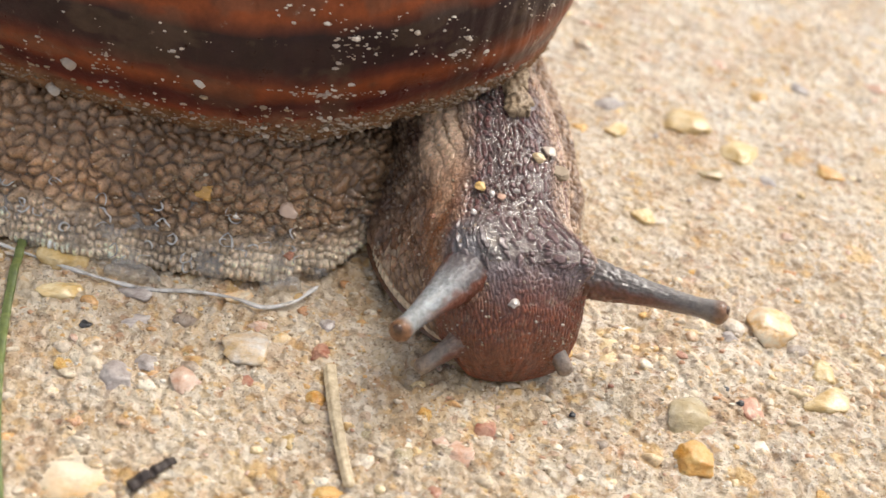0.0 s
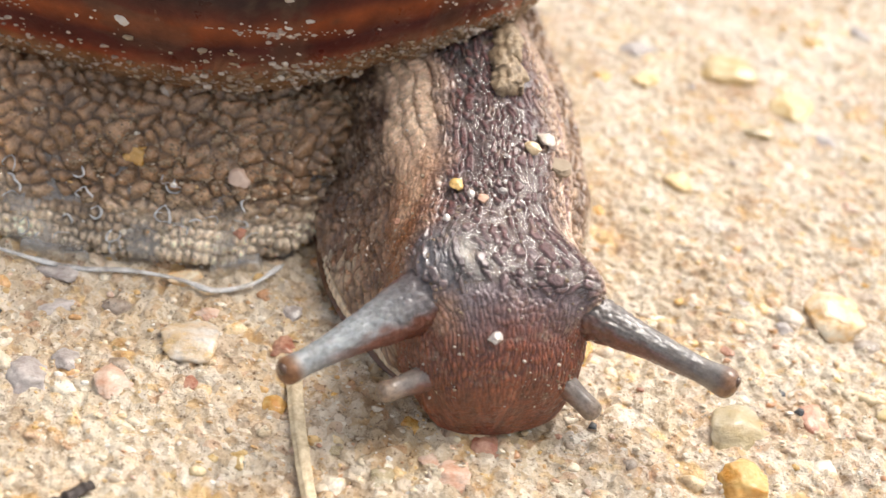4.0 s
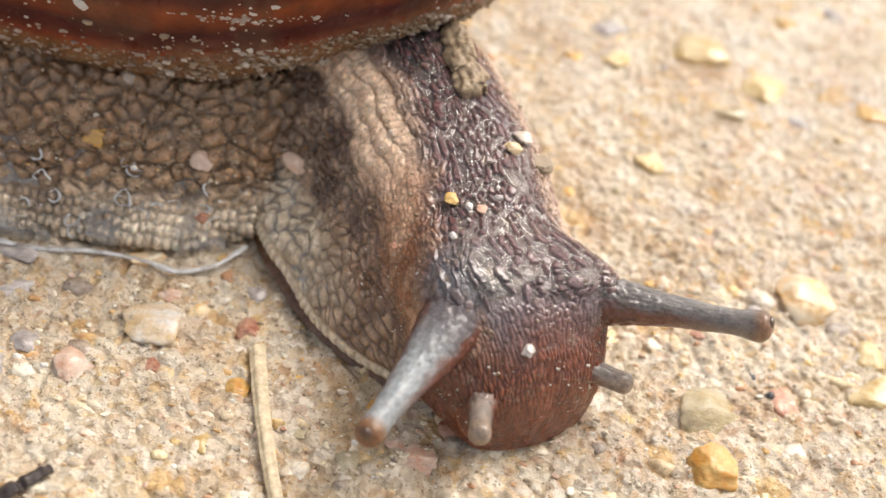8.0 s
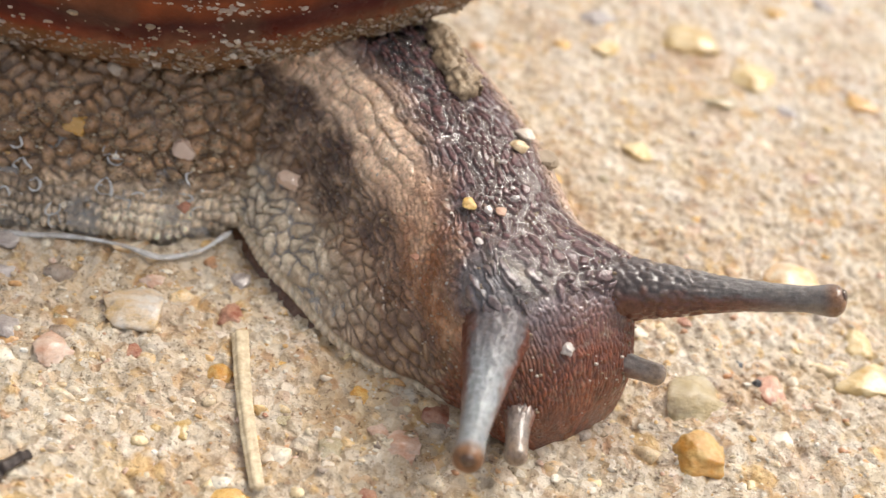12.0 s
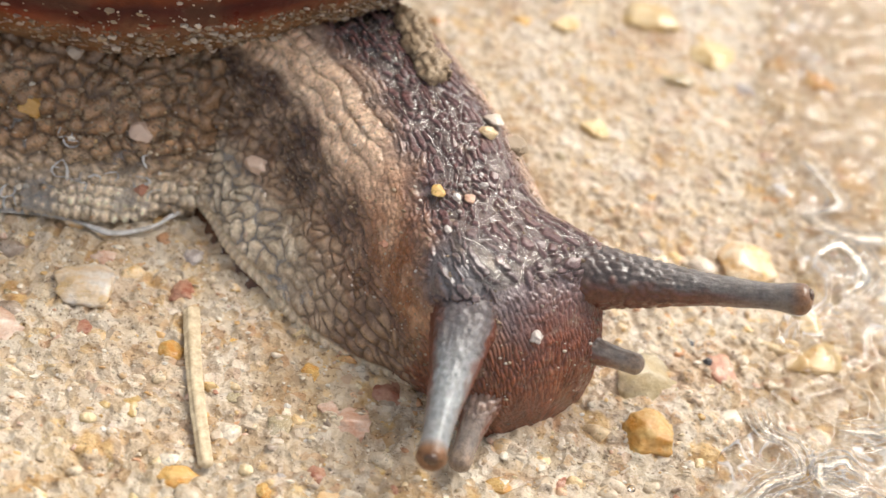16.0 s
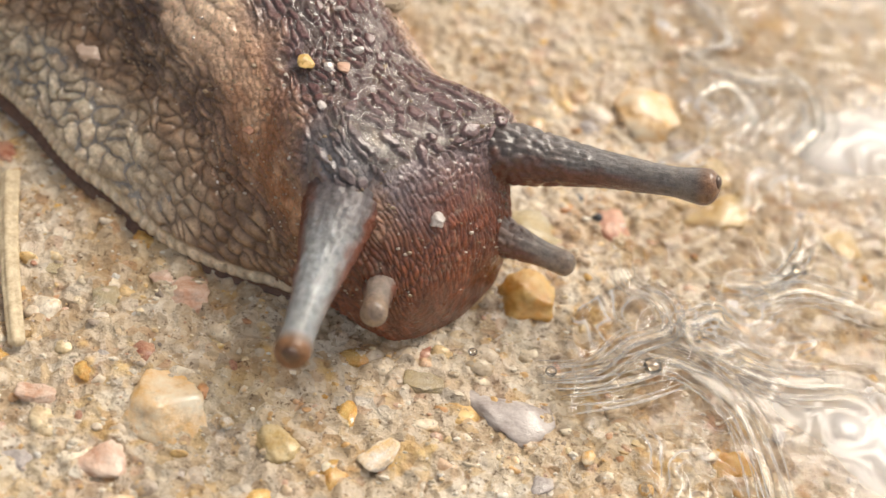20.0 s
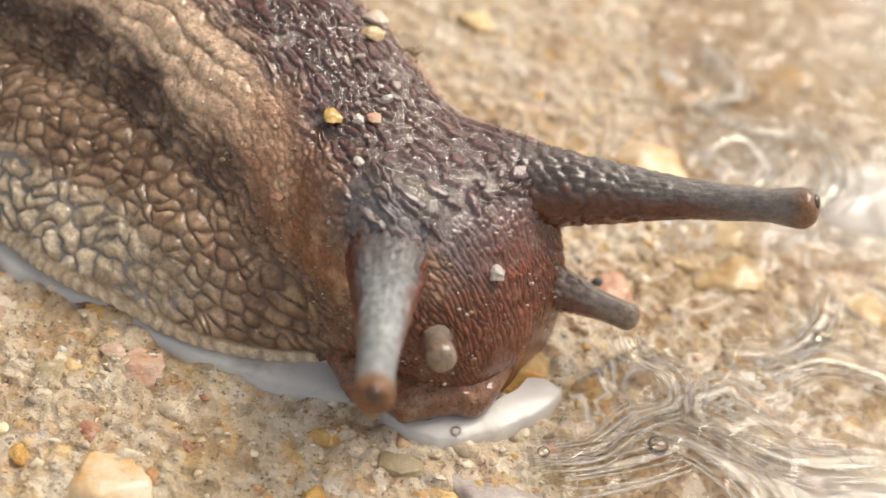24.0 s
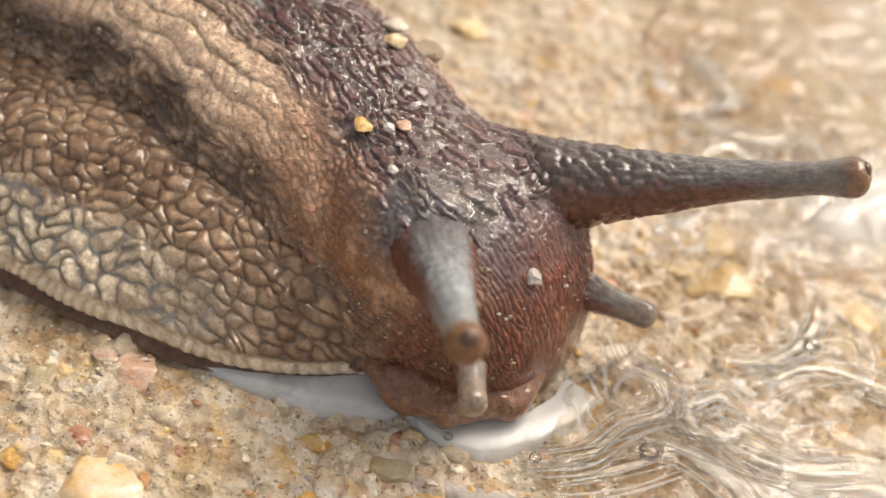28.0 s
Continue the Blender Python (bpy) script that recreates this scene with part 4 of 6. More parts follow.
bed("red", 0.0066, -0.0367, 0.0012, 0.0015, 25, 0.44, 13)
bed("red", 0.0222, -0.0315, 0.0022, 0.0022, 25, 0.36, 10)
bed("white", 0.0122, -0.032, 0.001, 0.0012, 55, 0.38, 19)
bed("amber", 0.0421, 0.0587, 0.0047, 0.0041, 45, 0.48, 11)
bed("grey", 0.0172, 0.049, 0.0063, 0.0036, 25, 0.49, 14)
bed("grey", 0.05, 0.0643, 0.0036, 0.0046, 35, 0.34, 15)
bed("grey", 0.0432, 0.0362, 0.003, 0.0038, 55, 0.35, 14)
bed("amber", 0.0534, 0.041, 0.0044, 0.0057, 55, 0.45, 15)
bed("amber", 0.0137, 0.0139, 0.002, 0.0021, 0, 0.39, 15)

# smaller stones all over, picked by chance
rng = random.Random(5)
KINDS = ["cream"] * 6 + ["white"] * 4 + ["amber"] * 6 + ["yellow"] * 4 + ["red"] * 2 + ["grey"] * 3 + ["pink"] * 5 + ["clear"] * 3 + ["black"]
count = 0
while count < 255:
    x, y = rng.uniform(-0.072, 0.068), rng.uniform(-0.054, 0.075)
    if y > 0.02 and rng.random() < 0.45:
        continue
    d = min(0.0042, 0.0009 + 0.0007 * rng.expovariate(1.0))
    if any(math.hypot(x - a, y - b) < 0.5 * (d + c) for a, b, c in taken):
        continue
    taken.append((x, y, d))
    stone(x, y, d * rng.uniform(0.8, 1.25), d * rng.uniform(0.7, 1.0), rng.choice(KINDS), rng.uniform(0, 180), rng.uniform(0.40, 0.70), rng.randrange(10) if d < 0.002 else rng.randrange(10, 20), ground,
          "pebble")
    count += 1


def scatter(name, places, sizes, normals, material, parent, label, seed, flat=0.75):
    """Many small angular grains as one mesh."""
    r = np.random.RandomState(seed)
    bank = SHAPES[:10]
    vs, fs, at = [], [], 0
    for k, (o, d) in enumerate(zip(places, sizes)):
        p, f = bank[k % 10]
        a, b = r.uniform(0, 6.28), r.uniform(0, 6.28)
        ca, sa, cb, sb = math.cos(a), math.sin(a), math.cos(b), math.sin(b)
        q = p @ np.array([[ca, sa, 0], [-sa, ca, 0], [0, 0, 1]]) @ np.array([[1, 0, 0], [0, cb, sb], [0, -sb, cb]])
        vs.append(q * d * (1, r.uniform(0.7, 1.0), flat) + o)
        fs.append(f + at)
        at += len(p)
    ob = part(name, soup_mesh(name, np.concatenate(vs), np.concatenate(fs), flat=True), material, parent, label)
    return tagged(ob, kind="stuff")


# sand between the stones
_r = np.random.RandomState(8)
_gx, _gy = _r.uniform(-0.088, 0.078, 24000), _r.uniform(-0.056, 0.095, 24000)
_keep = (_gy < 0.0) | (_r.rand(24000) < 0.25)
_gx, _gy = _gx[_keep], _gy[_keep]
_gs = 0.00022 + 0.00026 * _r.exponential(1.0, len(_gx)).clip(0, 4)
sand = scatter("sand", np.stack([_gx, _gy, relief(_gx, _gy) - 0.05 * _gs], -1), _gs, None, SAND, None, "", 9)
tagged(sand, "loose pale and amber sand grains lying on the ground", "sand")


# gravel bedded nearly flush in the crust, too many to count
_shapes = SHAPES
SHAPES = [stone_shape(40 + k, 0.7, 2) for k in range(10)]
_gx, _gy = _r.uniform(-0.088, 0.078, 2500), _r.uniform(-0.056, 0.095, 2500)
_keep = (_gy < 0.005) | (_r.rand(2500) < 0.35)
_gx, _gy = _gx[_keep], _gy[_keep]
_gs = 0.0010 + 0.0011 * _r.exponential(1.0, len(_gx)).clip(0, 3.4)
gravel = scatter("gravel", np.stack([_gx, _gy, relief(_gx, _gy) - 0.145 * _gs], -1), _gs, None, GRAVEL, None, "", 12, 0.62)
SHAPES = _shapes
gravel.data.polygons.foreach_set("use_smooth", np.ones(len(gravel.data.polygons), bool))
tagged(gravel, "small mixed gravel bedded in the sandy ground", "gravel")


# ---- grit and mud that stick to the snail ----
def skin_spots(ob, pick, n, seed):
    """Places and normals on a part's mesh, chosen by chance among the points that pick allows."""
    me = ob.data
    co = np.empty(len(me.vertices) * 3, np.float32)
    me.vertices.foreach_get("co", co)
    co = co.reshape(-1, 3)
    ok = np.flatnonzero(pick(co))
    got = np.random.RandomState(seed).choice(ok, n, replace=False)
    return co[got].astype(float)


GRIT = stone_material("pale_grit", (0.44, 0.34, 0.25), (0.76, 0.70, 0.62), 0.4)
CRYSTAL = stone_material("wet_crystal", (0.74, 0.66, 0.60), (0.92, 0.89, 0.87), 0.16, 0.3)
CRUMB = plain_material("sandy_mud", (0.42, 0.30, 0.18), (0.17, 0.11, 0.065), 900, 0.5, 0.4)
CRUST = stone_material("sandy_crust", (0.34, 0.24, 0.17), (0.62, 0.52, 0.44), 0.5)
MUD = stone_material("dried_mud", (0.26, 0.19, 0.12), (0.52, 0.41, 0.28), 0.7)


def lip(c):
    return (c[:, 1] < 0.03) & (c[:, 2] < 0.040) & (c[:, 0] > -0.085)


def patchy(c):
    return lip(c) & (fbm(c[:, 0].astype(float) * 160, c[:, 1].astype(float) * 160 + c[:, 2] * 160, 55, 3) > 0.52)


_p = skin_spots(shell, patchy, 520, 31)
_d = 0.00016 + 0.00030 * np.random.RandomState(32).exponential(1.0, 520).clip(0, 4.5)
scatter("grit", _p, _d, None, GRIT, shell, "sand grains stuck on the shell", 33)
_p = skin_spots(shell, lambda c: lip(c) & (c[:, 2] < 0.022) & (c[:, 2] > 0.0125), 260, 34)
_d = 0.0004 + 0.0004 * np.random.RandomState(35).exponential(1.0, 260).clip(0, 3.2)
scatter("mud_crumb", _p, _d, None, MUD, shell, "brown mud crumbs along the lip", 36, 0.6)
_p = skin_spots(foot, lambda c: (c[:, 1] < 0.004) & (c[:, 2] > 0.002) & (c[:, 0] > -0.08), 260, 37)
_d = 0.00025 + 0.00025 * np.random.RandomState(38).exponential(1.0, 260).clip(0, 3.5)
scatter("grit", _p, _d, None, SAND, foot, "sand grains stuck on the foot", 39)
_p = skin_spots(foot, lambda c: (c[:, 1] < 0.010) & (c[:, 2] > 0.006) & (c[:, 0] > -0.046) & (fbm(c[:, 0].astype(float) * 200, c[:, 2].astype(float) * 200, 57, 3) > 0.45), 900, 47)
_d = 0.00030 + 0.00034 * np.random.RandomState(48).exponential(1.0, 900).clip(0, 3.0)
scatter("mud_crumb", _p, _d, None, CRUMB, foot, "brown sandy mud caked on the foot", 49)
_p = skin_spots(front, lambda c: (c[:, 2] > 0.004), 240, 40)
_d = 0.0002 + 0.00018 * np.random.RandomState(41).exponential(1.0, 240).clip(0, 3.5)
scatter("grit", _p, _d, None, GRIT, front, "sand grains stuck on the neck", 42)
_p = skin_spots(front, lambda c: (c[:, 2] > 0.0055) & (c[:, 2] < 0.0165) & (fbm(c[:, 0].astype(float) * 260, c[:, 1].astype(float) * 260 + c[:, 2] * 200, 59, 3) > 0.47), 1700, 50)
_d = 0.00013 + 0.00016 * np.random.RandomState(51).exponential(1.0, 1700).clip(0, 3.5)
scatter("mud_crumb", _p[:1000], _d[:1000], None, CRUMB, front, "brown mud crumbs on the neck", 52)
_q = _p[1000:]
_q = _q[_q[:, 2] < 0.0130]
scatter("mud_crumb", _q, _d[: len(_q)], None, GRIT, front, "pale sand crumbs on the neck", 53)
_p = skin_spots(sole, lambda c: (c[:, 2] > 0.003) & (fbm(c[:, 0].astype(float) * 260, c[:, 1].astype(float) * 260, 63, 3) > 0.50), 420, 54)
_d = 0.00013 + 0.00014 * np.random.RandomState(55).exponential(1.0, 420).clip(0, 3.5)
scatter("mud_crumb", _p, _d, None, CRUMB, sole, "brown mud crumbs among the warts", 56)
# a thick crust of mud along the shell's lip
_co = np.empty(len(shell.data.vertices) * 3, np.float32)
shell.data.vertices.foreach_get("co", _co)
_co = _co.reshape(190, 900, 3)[2:26].reshape(-1, 3).astype(float)
_co = _co[(_co[:, 1] < 0.02) & (_co[:, 0] > -0.085)]
_co = _co[fbm(_co[:, 0] * 110, _co[:, 2] * 420, 64, 3) > 0.50]
_rl = np.random.RandomState(65)
_p = _co[_rl.choice(len(_co), 1500, replace=False)]
_d = 0.00022 + 0.00030 * _rl.exponential(1.0, 1500).clip(0, 3.6)
scatter("mud_crumb", _p[:900], _d[:900], None, CRUMB, shell, "brown mud caked along the lip", 66, 0.6)
scatter("sand_crust", _p[900:], 0.8 * _d[900:], None, CRUST, shell, "pale sandy crust along the lip", 67, 0.6)
# crusts of sand caked on the shell
_rc = np.random.RandomState(90)
for _m, (x, y, z, sx, sz) in enumerate(((-0.0235, 0.0004, 0.0250, 0.0060, 0.0007), (-0.0525, 0.0006, 0.0232, 0.0017, 0.0030), (-0.0216, 0.0006, 0.0330, 0.0014, 0.0026), (-0.0072, 0.0073, 0.0300, 0.0018, 0.0008), (-0.0330, 0.0015, 0.0165, 0.0060, 0.0014), (-0.0190, 0.0045, 0.0190, 0.0045, 0.0012), (-0.0450, 0.0015, 0.0170, 0.0050, 0.0016))):
    _all = skin_spots(shell, lip, 9000, 91 + _m)
    _w = np.exp(-(((_all[:, 0] - x) / sx) ** 2 + ((_all[:, 2] - z) / sz) ** 2))
    _p = _all[_rc.rand(9000) < _w][:160]
    _d = 0.0003 + 0.00035 * _rc.exponential(1.0, len(_p)).clip(0, 3.0)
    scatter("sand_crust", _p, _d, None, GRIT if _m % 2 else CRUST, shell, "pale sandy crust caked on the shell", 95 + _m, 0.6)
# glassy beads added as wet highlights, and crystal grains, on the neck's near side
_p = skin_spots(front, lambda c: (c[:, 2] > 0.008) & (fbm(c[:, 0].astype(float) * 180, c[:, 1].astype(float) * 180, 61, 3) > 0.52), 150, 62)
_d = 0.00014 + 0.00016 * _rc.exponential(1.0, 150).clip(0, 3.0)
scatter("wet_bead", _p, _d, None, CRYSTAL, front, "glassy beads added as small wet highlights on the skin", 63)
_ridge = np.linspace(0, 1, 40)
_line = np.stack([0.0032 + 0.0044 * _ridge, -0.0020 - 0.0150 * _ridge, 0 * _ridge], -1)


def on_front(q):
    """The nearest place on the front body's skin seen from above to each point, in its own space."""
    me = front.data
    co = np.empty(len(me.vertices) * 3, np.float32)
    me.vertices.foreach_get("co", co)
    co = co.reshape(-1, 3)
    co = co[co[:, 2] > 0.003]
    return np.array([co[np.argmin(((co[:, :2] - p[:2] + np.array(FRONT)[:2]) ** 2).sum(1) - 0.002 * co[:, 2])] for p in np.atleast_2d(q)], float)


_rs = np.random.RandomState(44)
_q = _line + _rs.normal(0, 0.0012, _line.shape)
scatter("crystal_grit", on_front(_q) + np.array([0, 0, 0.0003]), 0.0003 + 0.0010 * _rs.rand(40) ** 3, None, CRYSTAL, front, "clear and white crystal grains on the ridge", 45)


def lump(name, xy, size, material, label, shape, stretch=(1, 1, 0.7), turn=0.0, sink=0.15):
    """One stone or clod stuck on the neck, at a place given on the plan of its first pose."""
    p, f = SHAPES[shape]
    o = on_front(np.array([[xy[0], xy[1], 0]]))[0]
    ca, sa = math.cos(radians(turn)), math.sin(radians(turn))
    q = (p * np.array(stretch) * size) @ np.array([[ca, sa, 0], [-sa, ca, 0], [0, 0, 1]])
    ob = part(name, soup_mesh(name, q, f), material, front, label)
    ob.location = o + np.array([0, 0, size * stretch[2] * sink])
    return ob


cam.data.dof.focus_object = lump("pebble", (0.0027, -0.0119), 0.0018, AMBER, "small orange pebble", 12)
lump("pebble", (0.0152, -0.0240), 0.0017, CRYSTAL, "pale grain", 13, (1, 1, 0.8))
lump("pebble", (0.0073, -0.0024), 0.0022, WHITE, "white grain", 14, (1, 0.7, 0.8))
lump("pebble", (0.0080, 0.0002), 0.0026, GRIT, "pale grain", 15, (1, 0.8, 0.7))


def clod(name, a, b, wide, label):
    """A rough sausage of mud lying along the back between two places on the plan."""
    u = np.linspace(0, 1, 70)
    c = on_front(np.stack([a[0] + (b[0] - a[0]) * u, a[1] + (b[1] - a[1]) * u, 0 * u], -1))
    c = np.stack([np.convolve(np.r_[[c[0, k]] * 6, c[:, k], [c[-1, k]] * 6], np.ones(13) / 13, "valid") for k in range(3)], -1)
    th = np.linspace(0, 2 * np.pi, 56, endpoint=False)
    way = np.gradient(c, axis=0)
    way /= np.linalg.norm(way, axis=1, keepdims=True) + 1e-9
    side = np.cross(way, (0, 0, 1.0))
    U, T = np.meshgrid(u, th, indexing="ij")
    rad = wide * np.sqrt(np.clip(1 - (2 * U - 1) ** 6, 0.002, 1)) * (0.75 + 0.35 * U)
    rad = rad * (0.20 + 0.80 * fbm(U * 8, np.cos(T) * 2 + 3, 131, 3) + 0.80 * fbm(U * 26, np.sin(T) * 5 + np.cos(T) * 4 + 9, 133, 4))
    p = c[:, None] + (rad * np.cos(T))[..., None] * side[:, None] + (0.75 * rad * np.sin(T))[..., None] * np.array((0, 0, 1.0)) + np.array((0, 0, 0.0003))
    return part(name, grid_mesh(name, p, True, None, True), CLAY, front, label)


CLAY = plain_material("wet_clay", (0.48, 0.36, 0.23), (0.20, 0.135, 0.08), 1100, 0.6, 0.2)
clod("mud_clod", (-0.0046, 0.0142), (0.0014, 0.0022), 0.00165, "long rough tan clod of mud")
lump("mud_clod", (0.0112, -0.0010), 0.0030, MUD, "tan crust of mud", 18, (0.8, 1.3, 0.6), 20)
lump("pebble", (-0.0033, -0.0162), 0.0012, RED, "small rust pebble", 11)
lump("pebble", (-0.0165, -0.0040), 0.0036, PINK, "pink and white pebble", 19, (1.0, 0.9, 0.8))
lump("pebble", (0.0066, -0.0115), 0.0014, PINK, "small pink pebble", 10)
for i, (x, z, y, d, m) in enumerate([(-0.0258, 0.005, -0.0078, 0.0018, RED), (-0.0272, 0.009, -0.0036, 0.0030, PINK), (-0.0385, 0.010, -0.0035, 0.0042, AMBER)]):
    p, f = SHAPES[11 + i]
    part("pebble", soup_mesh("pebble", p * d + np.array([x, y, z]), f), m, foot, "small pebble stuck on the foot")
for x, y, z, d in ((-0.0359, 0.0016, 0.0140, 0.0021), (-0.0105, 0.0145, 0.0235, 0.0016), (-0.040, -0.0002, 0.024, 0.0024), (-0.058, 0.0015, 0.022, 0.0028), (-0.061, 0.003, 0.016, 0.0026), (-0.022, 0.004, 0.030, 0.0022)):
    p, f = SHAPES[14]
    part("pebble", soup_mesh("pebble", p * d + np.array([x, y, z]), f), GRIT, shell, "pale grain stuck on the shell")


# ---- slime and water ----
WATER = film_surface("shallow_water", 1.0, 60, 0.0, 1.0, attr=True)


def curl_lines(mat):
    """Fine white lines for reflections on ripples, curled like wood grain, over the painted glare."""
    t = mat.node_tree
    co = [k for k in t.nodes if k.bl_idname == "ShaderNodeTexCoord"][0].outputs["Object"]

    def node(kind, op=None, **put):
        k = t.nodes.new(kind)
        if op:
            k.operation = op
        for key, v in put.items():
            at = int(key[1:]) if key[0] == "i" and key[1:].isdigit() else key
            if isinstance(v, bpy.types.NodeSocket):
                t.links.new(v, k.inputs[at])
            else:
                k.inputs[at].default_value = v
        return k.outputs["Fac"] if kind == "ShaderNodeTexNoise" else k.outputs[0]

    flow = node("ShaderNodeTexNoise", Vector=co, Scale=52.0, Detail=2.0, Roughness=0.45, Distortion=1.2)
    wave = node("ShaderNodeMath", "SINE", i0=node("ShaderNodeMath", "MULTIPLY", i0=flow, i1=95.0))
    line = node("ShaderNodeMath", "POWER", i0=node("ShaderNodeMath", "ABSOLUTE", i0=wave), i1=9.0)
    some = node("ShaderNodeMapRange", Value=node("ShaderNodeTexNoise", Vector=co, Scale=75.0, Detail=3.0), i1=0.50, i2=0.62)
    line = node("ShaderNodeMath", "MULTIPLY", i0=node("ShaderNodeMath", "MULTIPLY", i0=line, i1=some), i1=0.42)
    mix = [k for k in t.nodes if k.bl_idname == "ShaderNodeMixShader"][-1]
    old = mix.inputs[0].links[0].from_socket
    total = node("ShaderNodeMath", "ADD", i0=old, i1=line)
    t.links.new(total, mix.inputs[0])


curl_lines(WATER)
# mucus whose white base colour stands in for bright sky reflection
SLIME = film_surface("sky_whitened_slime", 0.70, 300, 0.15, 0.45, 0.25, wave=0.15, ior=1.5)
STRAND = film_surface("slime_strand", 0.75, 700, 0.22, 0.5)


def strand(name, pts, r, parent, label="", thick=0.6, material=None, n=None, taper=3):
    """A bead of slime along points, flattened, thickening and thinning as it goes."""
    k = np.array(pts, float)
    d = np.r_[0, np.cumsum(np.linalg.norm(np.diff(k, axis=0), axis=1))]
    n = n or max(12, int(d[-1] / 0.00035))
    s = np.linspace(0, d[-1], n)
    slope = np.gradient(k, d, axis=0)
    i = np.clip(np.searchsorted(d, s) - 1, 0, len(d) - 2)
    h, t = (d[i + 1] - d[i])[:, None], ((s - d[i]) / (d[i + 1] - d[i]))[:, None]
    c = (2 * t**3 - 3 * t**2 + 1) * k[i] + (t**3 - 2 * t**2 + t) * h * slope[i] + (-2 * t**3 + 3 * t**2) * k[i + 1] + (t**3 - t**2) * h * slope[i + 1]
    way = np.gradient(c, axis=0)
    way /= np.linalg.norm(way, axis=1, keepdims=True) + 1e-12
    side = np.cross(way, (0, 0, 1.0))
    side /= np.linalg.norm(side, axis=1, keepdims=True) + 1e-12
    up = np.cross(side, way)
    w = r * (0.65 + 0.8 * vnoise(s / 0.0022, s * 0 + 3.0, int(d[-1] * 1e5) % 50)) * np.minimum(1, np.minimum(s, d[-1] - s) / (taper * r) + 0.1)
    a = np.linspace(0, 2 * np.pi, 8, endpoint=False)
    p = c[:, None] + w[:, None, None] * (np.cos(a)[None, :, None] * side[:, None] + thick * np.sin(a)[None, :, None] * up[:, None])
    return part(name, grid_mesh(name, p, True, None, True), material or STRAND, parent, label)


trail = strand("slime_trail", [(-0.0720, -0.0075, 0.0012), (-0.0600, -0.0100, 0.0010), (-0.0500, -0.0118, 0.0009), (-0.0423, -0.0124, 0.0009), (-0.0367, -0.0113, 0.0009), (-0.0307, -0.0113, 0.0009), (-0.0275, -0.0119, 0.0009),
                               (-0.0238, -0.0102, 0.0010), (-0.0208, -0.0062, 0.0012)], 0.00030, None)
tagged(trail, "glossy white thread of snail slime along the foot", "slime")



def puddle(x, y, rx, ry, turn, seed, label):
    """A small lobed puddle of slime lying on the ground."""
    th = np.linspace(0, 2 * np.pi, 72, endpoint=False)
    v = np.linspace(0.02, 1, 12)
    edge = 0.55 + 0.9 * fbm(2 + 1.3 * np.cos(th), 2 + 1.3 * np.sin(th), seed, 3)
    V, E = np.meshgrid(v, edge, indexing="ij")
    px, py = rx * V * E * np.cos(th), ry * V * E * np.sin(th)
    c, s = math.cos(radians(turn)), math.sin(radians(turn))
    p = np.stack([x + c * px - s * py, y + s * px + c * py, 0.0014 + 0.0005 * np.sqrt(1.02 - V**4) - 0.0018 * (V == 1)], -1)
    ob = part("slime_puddle", grid_mesh("slime_puddle", p, True, None, True), PEARL)
    ob.visible_shadow = False
    return tagged(ob, label, "slime")


puddle(-0.0262, -0.0071, 0.003, 0.0016, 25, 141, "pale glossy puddle of snail slime beside the foot")
puddle(-0.0452, -0.0100, 0.004, 0.0016, -8, 143, "pale glossy puddle of snail slime beside the foot")
puddle(-0.0221, -0.0026, 0.0022, 0.0016, 40, 145, "pale glossy puddle of snail slime beside the foot")
puddle(-0.0344, -0.0026, 0.0014, 0.0012, 0, 147, "pale glossy puddle of snail slime beside the foot")

# curled white strands over the foot's warts, in place of highlights round slime pools
_me = foot.data
_co = np.empty(len(_me.vertices) * 3, np.float32)
_me.vertices.foreach_get("co", _co)
_co = _co.reshape(-1, 3).astype(float)
_co = _co[(_co[:, 1] < 0.008) & (_co[:, 0] > -0.085) & (_co[:, 2] > 0.0008)]
_rg = random.Random(77)
for _ in range(34):
    x, z, head = _rg.uniform(-0.070, -0.022), _rg.uniform(0.0015, 0.0090), _rg.uniform(0, 6.28)
    pts = []
    for _k in range(_rg.randint(4, 7)):
        near = _co[np.argmin((_co[:, 0] - x) ** 2 + (_co[:, 2] - z) ** 2)]
        pts.append(near + np.array([0, -0.00018, 0.0001]))
        x, z = x + 0.0007 * math.cos(head), max(0.0012, z + 0.0005 * math.sin(head))
        head += _rg.uniform(0.2, 1.5)
    if min(np.linalg.norm(np.diff(pts, axis=0), axis=1)) > 1e-5:
        strand("slime_thread", pts, _rg.uniform(0.00006, 0.00016), foot, "", 0.45)


def pool(name, outline, inner, z, material, bumps, label, parent=None, rise=0.0004):
    """A thin film between an outer and an inner edge, rounded down at the outer one."""
    o, i = np.array(outline), np.array(inner)
    n = 160

    def even(k):
        d = np.r_[0, np.cumsum(np.hypot(*np.diff(k, axis=0).T))]
        s = np.linspace(0, d[-1], n)
        return np.stack([np.interp(s, d, k[:, c]) for c in (0, 1)], -1)

    o, i = even(o), even(i)
    wob = (fbm(np.arange(n) / 7.0, np.zeros(n), 5, 3) - 0.5) * 0.0009
    v = np.linspace(0, 1, 14)
    q = i[:, None] + (o - i)[:, None] * v[None, :, None]
    q[..., 1] -= wob[:, None] * v[None]
    h = z + rise * np.sqrt(np.clip(1 - v**3, 0, 1))[None] - 0.0012 * (v == 1)[None] + bumps * (fbm(q[..., 0] * 500, q[..., 1] * 500, 9, 2) - 0.5)
    p = np.concatenate([q, h[..., None]], -1)
    ob = part(name, grid_mesh(name, p), material, parent, label if parent else "")
    ob.visible_shadow = False
    return ob


